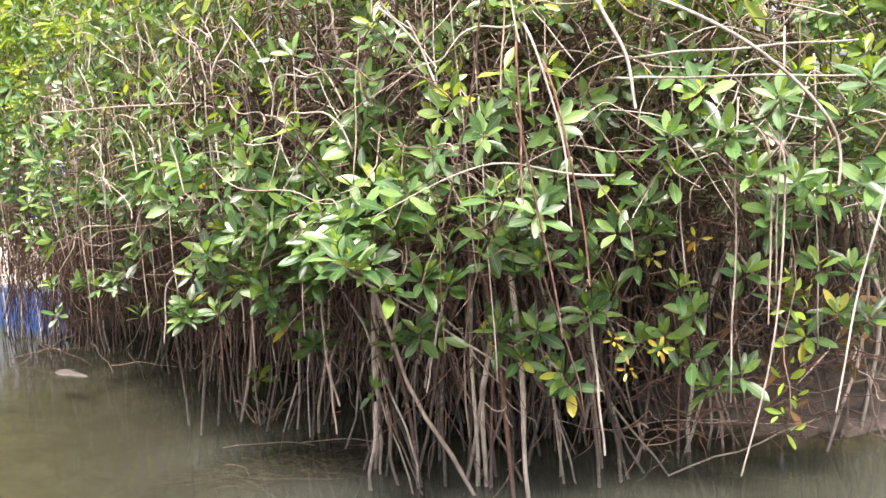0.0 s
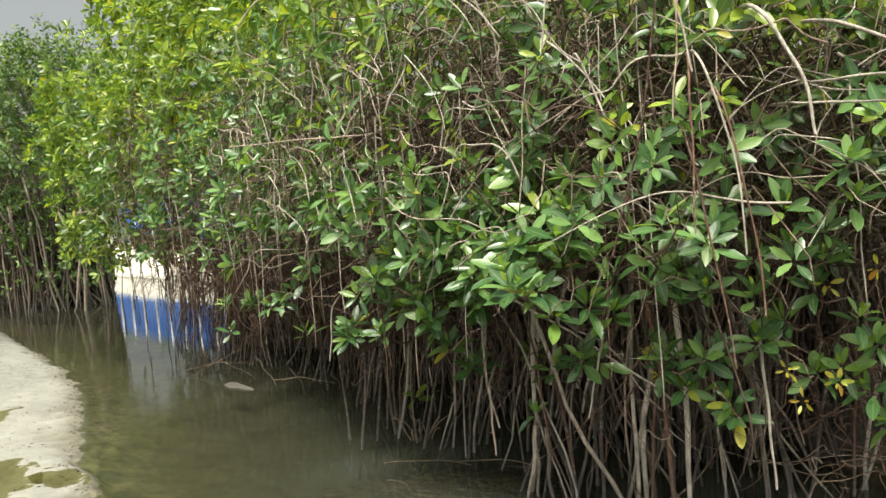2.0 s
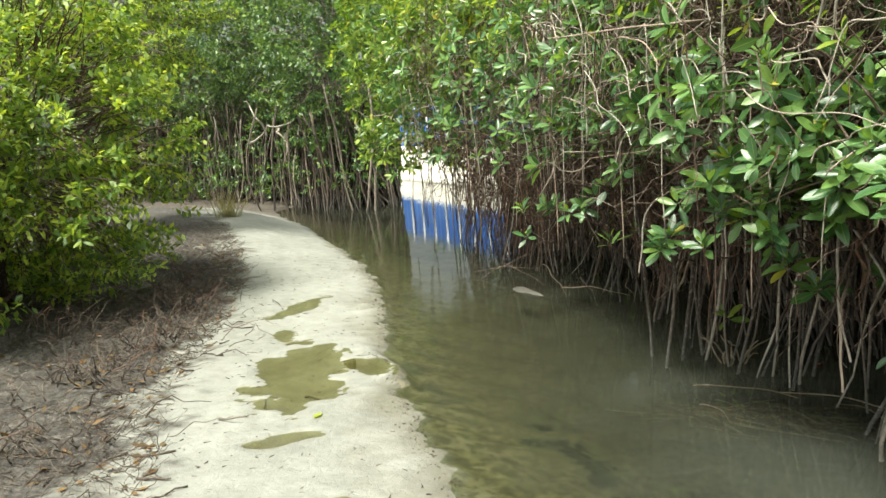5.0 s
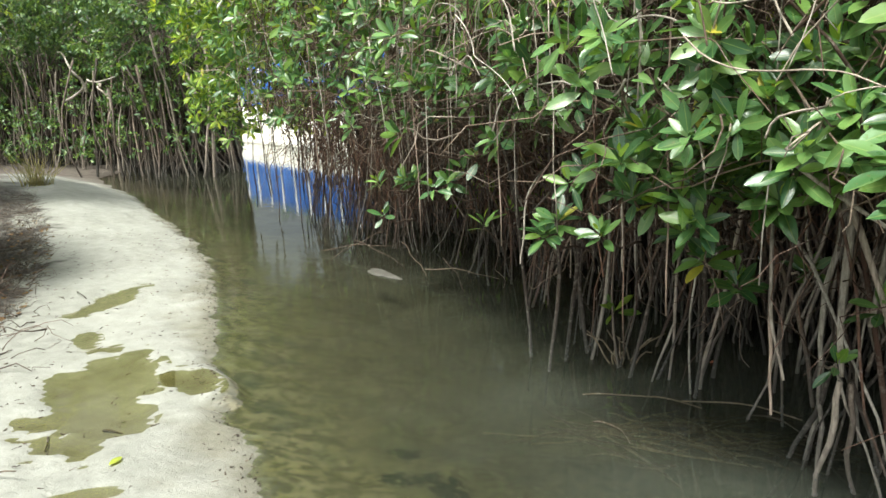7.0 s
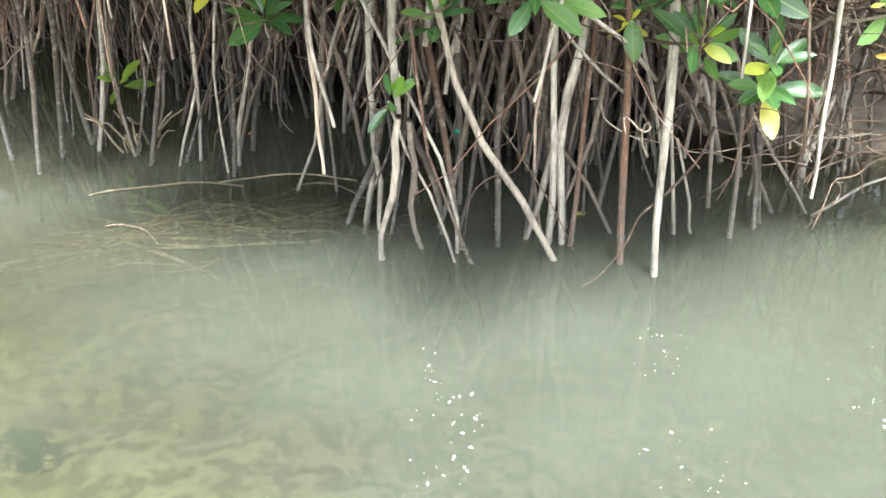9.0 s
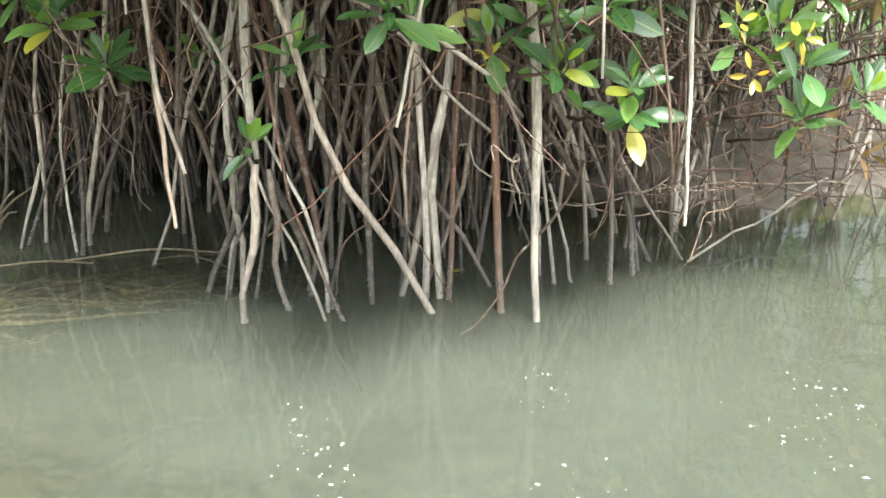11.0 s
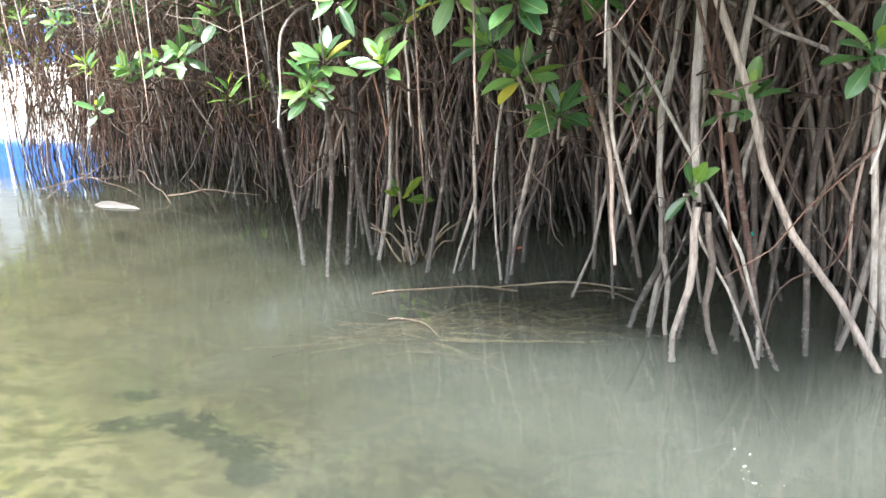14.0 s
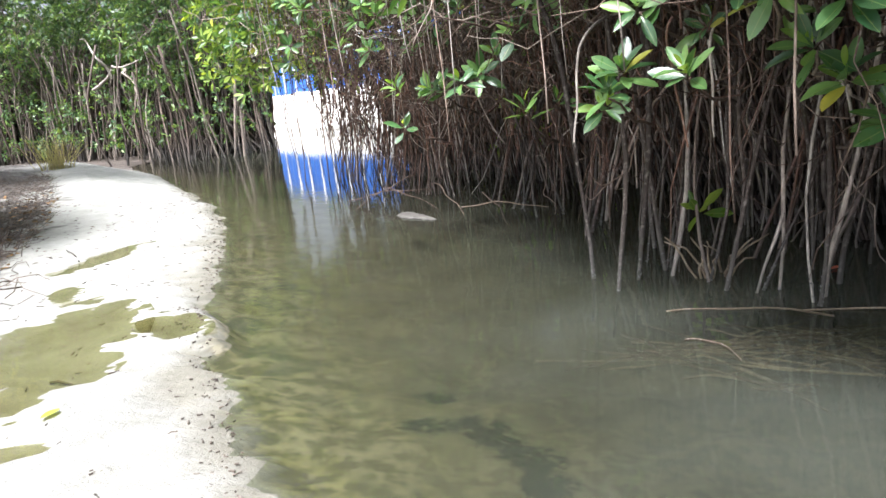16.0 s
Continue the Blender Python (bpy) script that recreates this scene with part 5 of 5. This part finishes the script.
def grass_tuft(x, y):
    z = ground_z(x, y)
    t = root_empty("grass_tuft", (x, y, z), "tuft of dry straw-coloured grass on the sand crest", "grass")
    for k in range(90):
        a, l, out = R.uniform(0, 6.28), R.uniform(0.25, 0.55), R.uniform(0.05, 0.42)
        b = np.array([x + R.normal(0, 0.09), y + R.normal(0, 0.09), z - 0.02])
        tip = b + np.array([math.cos(a) * out, math.sin(a) * out, l])
        hang(mesh_object("blade", *tube(curve_points(b, tip, 5, 0.01, -0.05), np.linspace(0.005, 0.001, 5), 3), M_GRASS), t)


grass_tuft(-11.1, 9.95)


# ---- in and on the water ----
def blade(a, b, width, sag, material, name, label, category, group):
    """A long flat leaf blade with a fold along it."""
    pts = curve_points(a, b, 9, 0.004, 0, sag)
    d = np.gradient(pts, axis=0)
    n = np.cross(d, (0, 0, 1.0))
    n /= np.linalg.norm(n, axis=1)[:, None]
    w = width * np.sin(np.linspace(0.35, 2.9, 9))[:, None]
    up = np.array([0, 0, 0.004])
    v = np.concatenate([pts - n * w, pts + up, pts + n * w, pts - up])
    m = len(pts)
    f = []
    for i in range(m - 1):
        for j in range(4):
            k = (j + 1) % 4
            f.append((j * m + i, j * m + i + 1, k * m + i + 1, k * m + i))
    return tagged(mesh_object(name, v, f, material), label, category, group)


for k in range(84):
    u = R.random()
    cx, cy = -1.55 + 1.1 * u + R.normal(0, 0.08), 4.60 + 0.42 * u * R.random() + R.normal(0, 0.10)
    a = radians(R.normal(-6, 30))
    l = R.uniform(0.15, 0.62)
    z = R.uniform(-0.016, -0.006)
    blade((cx - math.cos(a) * l / 2, cy - math.sin(a) * l / 2, z), (cx + math.cos(a) * l / 2, cy + math.sin(a) * l / 2, z + R.uniform(-0.006, 0.001)), R.uniform(0.006, 0.013),
          (R.normal(0, 0.02), R.normal(0.01, 0.035), 0), M_REED, "sunken_reed", "long brown reed blade sunk just under the water", "reed", "reeds sunk in the creek")
for (ax, ay), (bx, by) in (((-1.62, 5.02), (-1.05, 5.0)), ((-1.15, 5.06), (-0.62, 4.98)), ((-1.5, 4.72), (-1.3, 4.55)), ((-0.85, 4.98), (-0.6, 4.8))):
    blade((ax, ay, 0.006), (bx, by, 0.006), 0.003, (0, 0.07, 0), M_REED, "sunken_reed", "long brown reed blade floating on the water", "reed", "reeds sunk in the creek")
bundle = root_empty("reed_stub", (-1.5, 5.55, 0.0), "clump of broken dry reed stalks leaning out of the water", "reed")
for k in range(11):
    a = R.uniform(0, 6.28)
    v, f = tube(curve_points((-1.5 + R.normal(0, 0.04), 5.55 + R.normal(0, 0.04), -0.1), (-1.5 + math.cos(a) * 0.22, 5.52 + math.sin(a) * 0.12, R.uniform(0.08, 0.2)), 6, 0.01, -0.05), np.linspace(0.007, 0.003, 6), 5)
    hang(mesh_object("stalk", v, f, M_REED), bundle)

bm = bmesh.new()
ring = []
for k in range(22):
    a = k / 22 * 6.283
    r = 1 + 0.22 * math.sin(a * 3 + 1) + 0.1 * math.sin(a * 7)
    ring.append((math.cos(a) * 0.24 * r, math.sin(a) * 0.06 * r))
top, mid = [bm.verts.new((x * 0.8, y * 0.8, 0.016)) for x, y in ring], [bm.verts.new((x, y, 0.002)) for x, y in ring]
bm.faces.new(top)
for k in range(22):
    bm.faces.new((mid[k], mid[(k + 1) % 22], top[(k + 1) % 22], top[k]))
scrap = part("floating_scrap", bm, M_SCRAP, None)
scrap.matrix_world = Matrix.Translation((-3.83, 7.12, 0.0)) @ Matrix.Rotation(radians(-33), 4, 'Z')
tagged(scrap, "pale ragged scrap of bark floating on the creek", "flotsam")

for (ax, ay, az), (bx, by, bz) in (((-4.8, 7.75, 0.03), (-4.0, 7.75, 0.10)), ((-4.5, 7.85, 0.12), (-3.7, 7.35, -0.02)), ((-3.9, 7.65, 0.16), (-3.4, 7.1, -0.02)), ((-3.45, 7.15, 0.05), (-2.7, 6.85, 0.08)),
                                   ((-3.3, 7.2, 0.14), (-2.9, 6.7, -0.02)), ((-4.2, 7.9, 0.2), (-4.6, 7.5, -0.02))):
    v, f = tube(curve_points((ax, ay, az), (bx, by, bz), 8, 0.012, -0.03), np.linspace(0.005, 0.0025, 8), 6)
    tagged(mesh_object("fallen_branch", v, f, M_TWIG), "bleached twig lying across the water at the roots", "branch", "fallen twigs at the roots")
v, f = tube(curve_points((0.9, 4.36, 0.01), (1.75, 4.70, 0.16), 8, 0.015), 0.005, 6)
tagged(mesh_object("fallen_branch", v, f, M_PALE), "straight thin stick slanting from water to mud", "branch", "fallen twigs at the roots")


def single_leaf(x, y, z, size, material, turn, label):
    ob = new("fallen_leaf", template_mesh("fallen_leaf", leaf_template(0.45, 0.06, 0.03), material))
    ob.matrix_world = Matrix.Translation((x, y, z)) @ Matrix.Rotation(radians(turn), 4, 'Z') @ Matrix.Diagonal((size, size, size, 1))
    return tagged(ob, label, "leaf", "fallen leaves")


single_leaf(0.10, 4.52, 0.006, 0.06, M_YELLOW, 20, "yellow leaf floating on the creek")
single_leaf(-1.07, 5.6, 0.008, 0.07, M_ORANGE, 60, "orange-red leaf floating among the roots")
single_leaf(-3.32, 3.62, 0.07, 0.09, M_YELLOW, 100, "yellow leaf lying on the wet sand")
bm = bmesh.new()
bmesh.ops.create_cone(bm, cap_ends=True, segments=14, radius1=0.009, radius2=0.008, depth=0.03)
cap = part("bottle_cap", bm, M_GREEN_CAP, None)
cap.matrix_world = pose(-0.27, 4.72, 0.27, 60, 20, 0)
tagged(cap, "small turquoise plastic cap caught between the roots", "plastic cap")
# foam specks drifting on the water
spots = [(R.uniform(-1.2, 1.9), R.uniform(2.35, 3.7)) for k in range(34)]
pts = np.array([(spots[k % 34][0] + R.normal(0, 0.05), min(spots[k % 34][1] + R.normal(0, 0.08), 3.8), 0.002) for k in range(760)])
dirs = R.normal(0, 1, (760, 3)) * np.array([1, 1, 0.02])
tagged(leaf_mass("foam_specks", pts, frames_from(dirs, np.tile((0, 0, 1.0), (760, 1))), 0.003 + 0.012 * R.random(760) ** 2.5, M_FOAM, None, LEAF_SMALL), "tiny white specks of foam drifting on the water", "foam", kind="stuff")
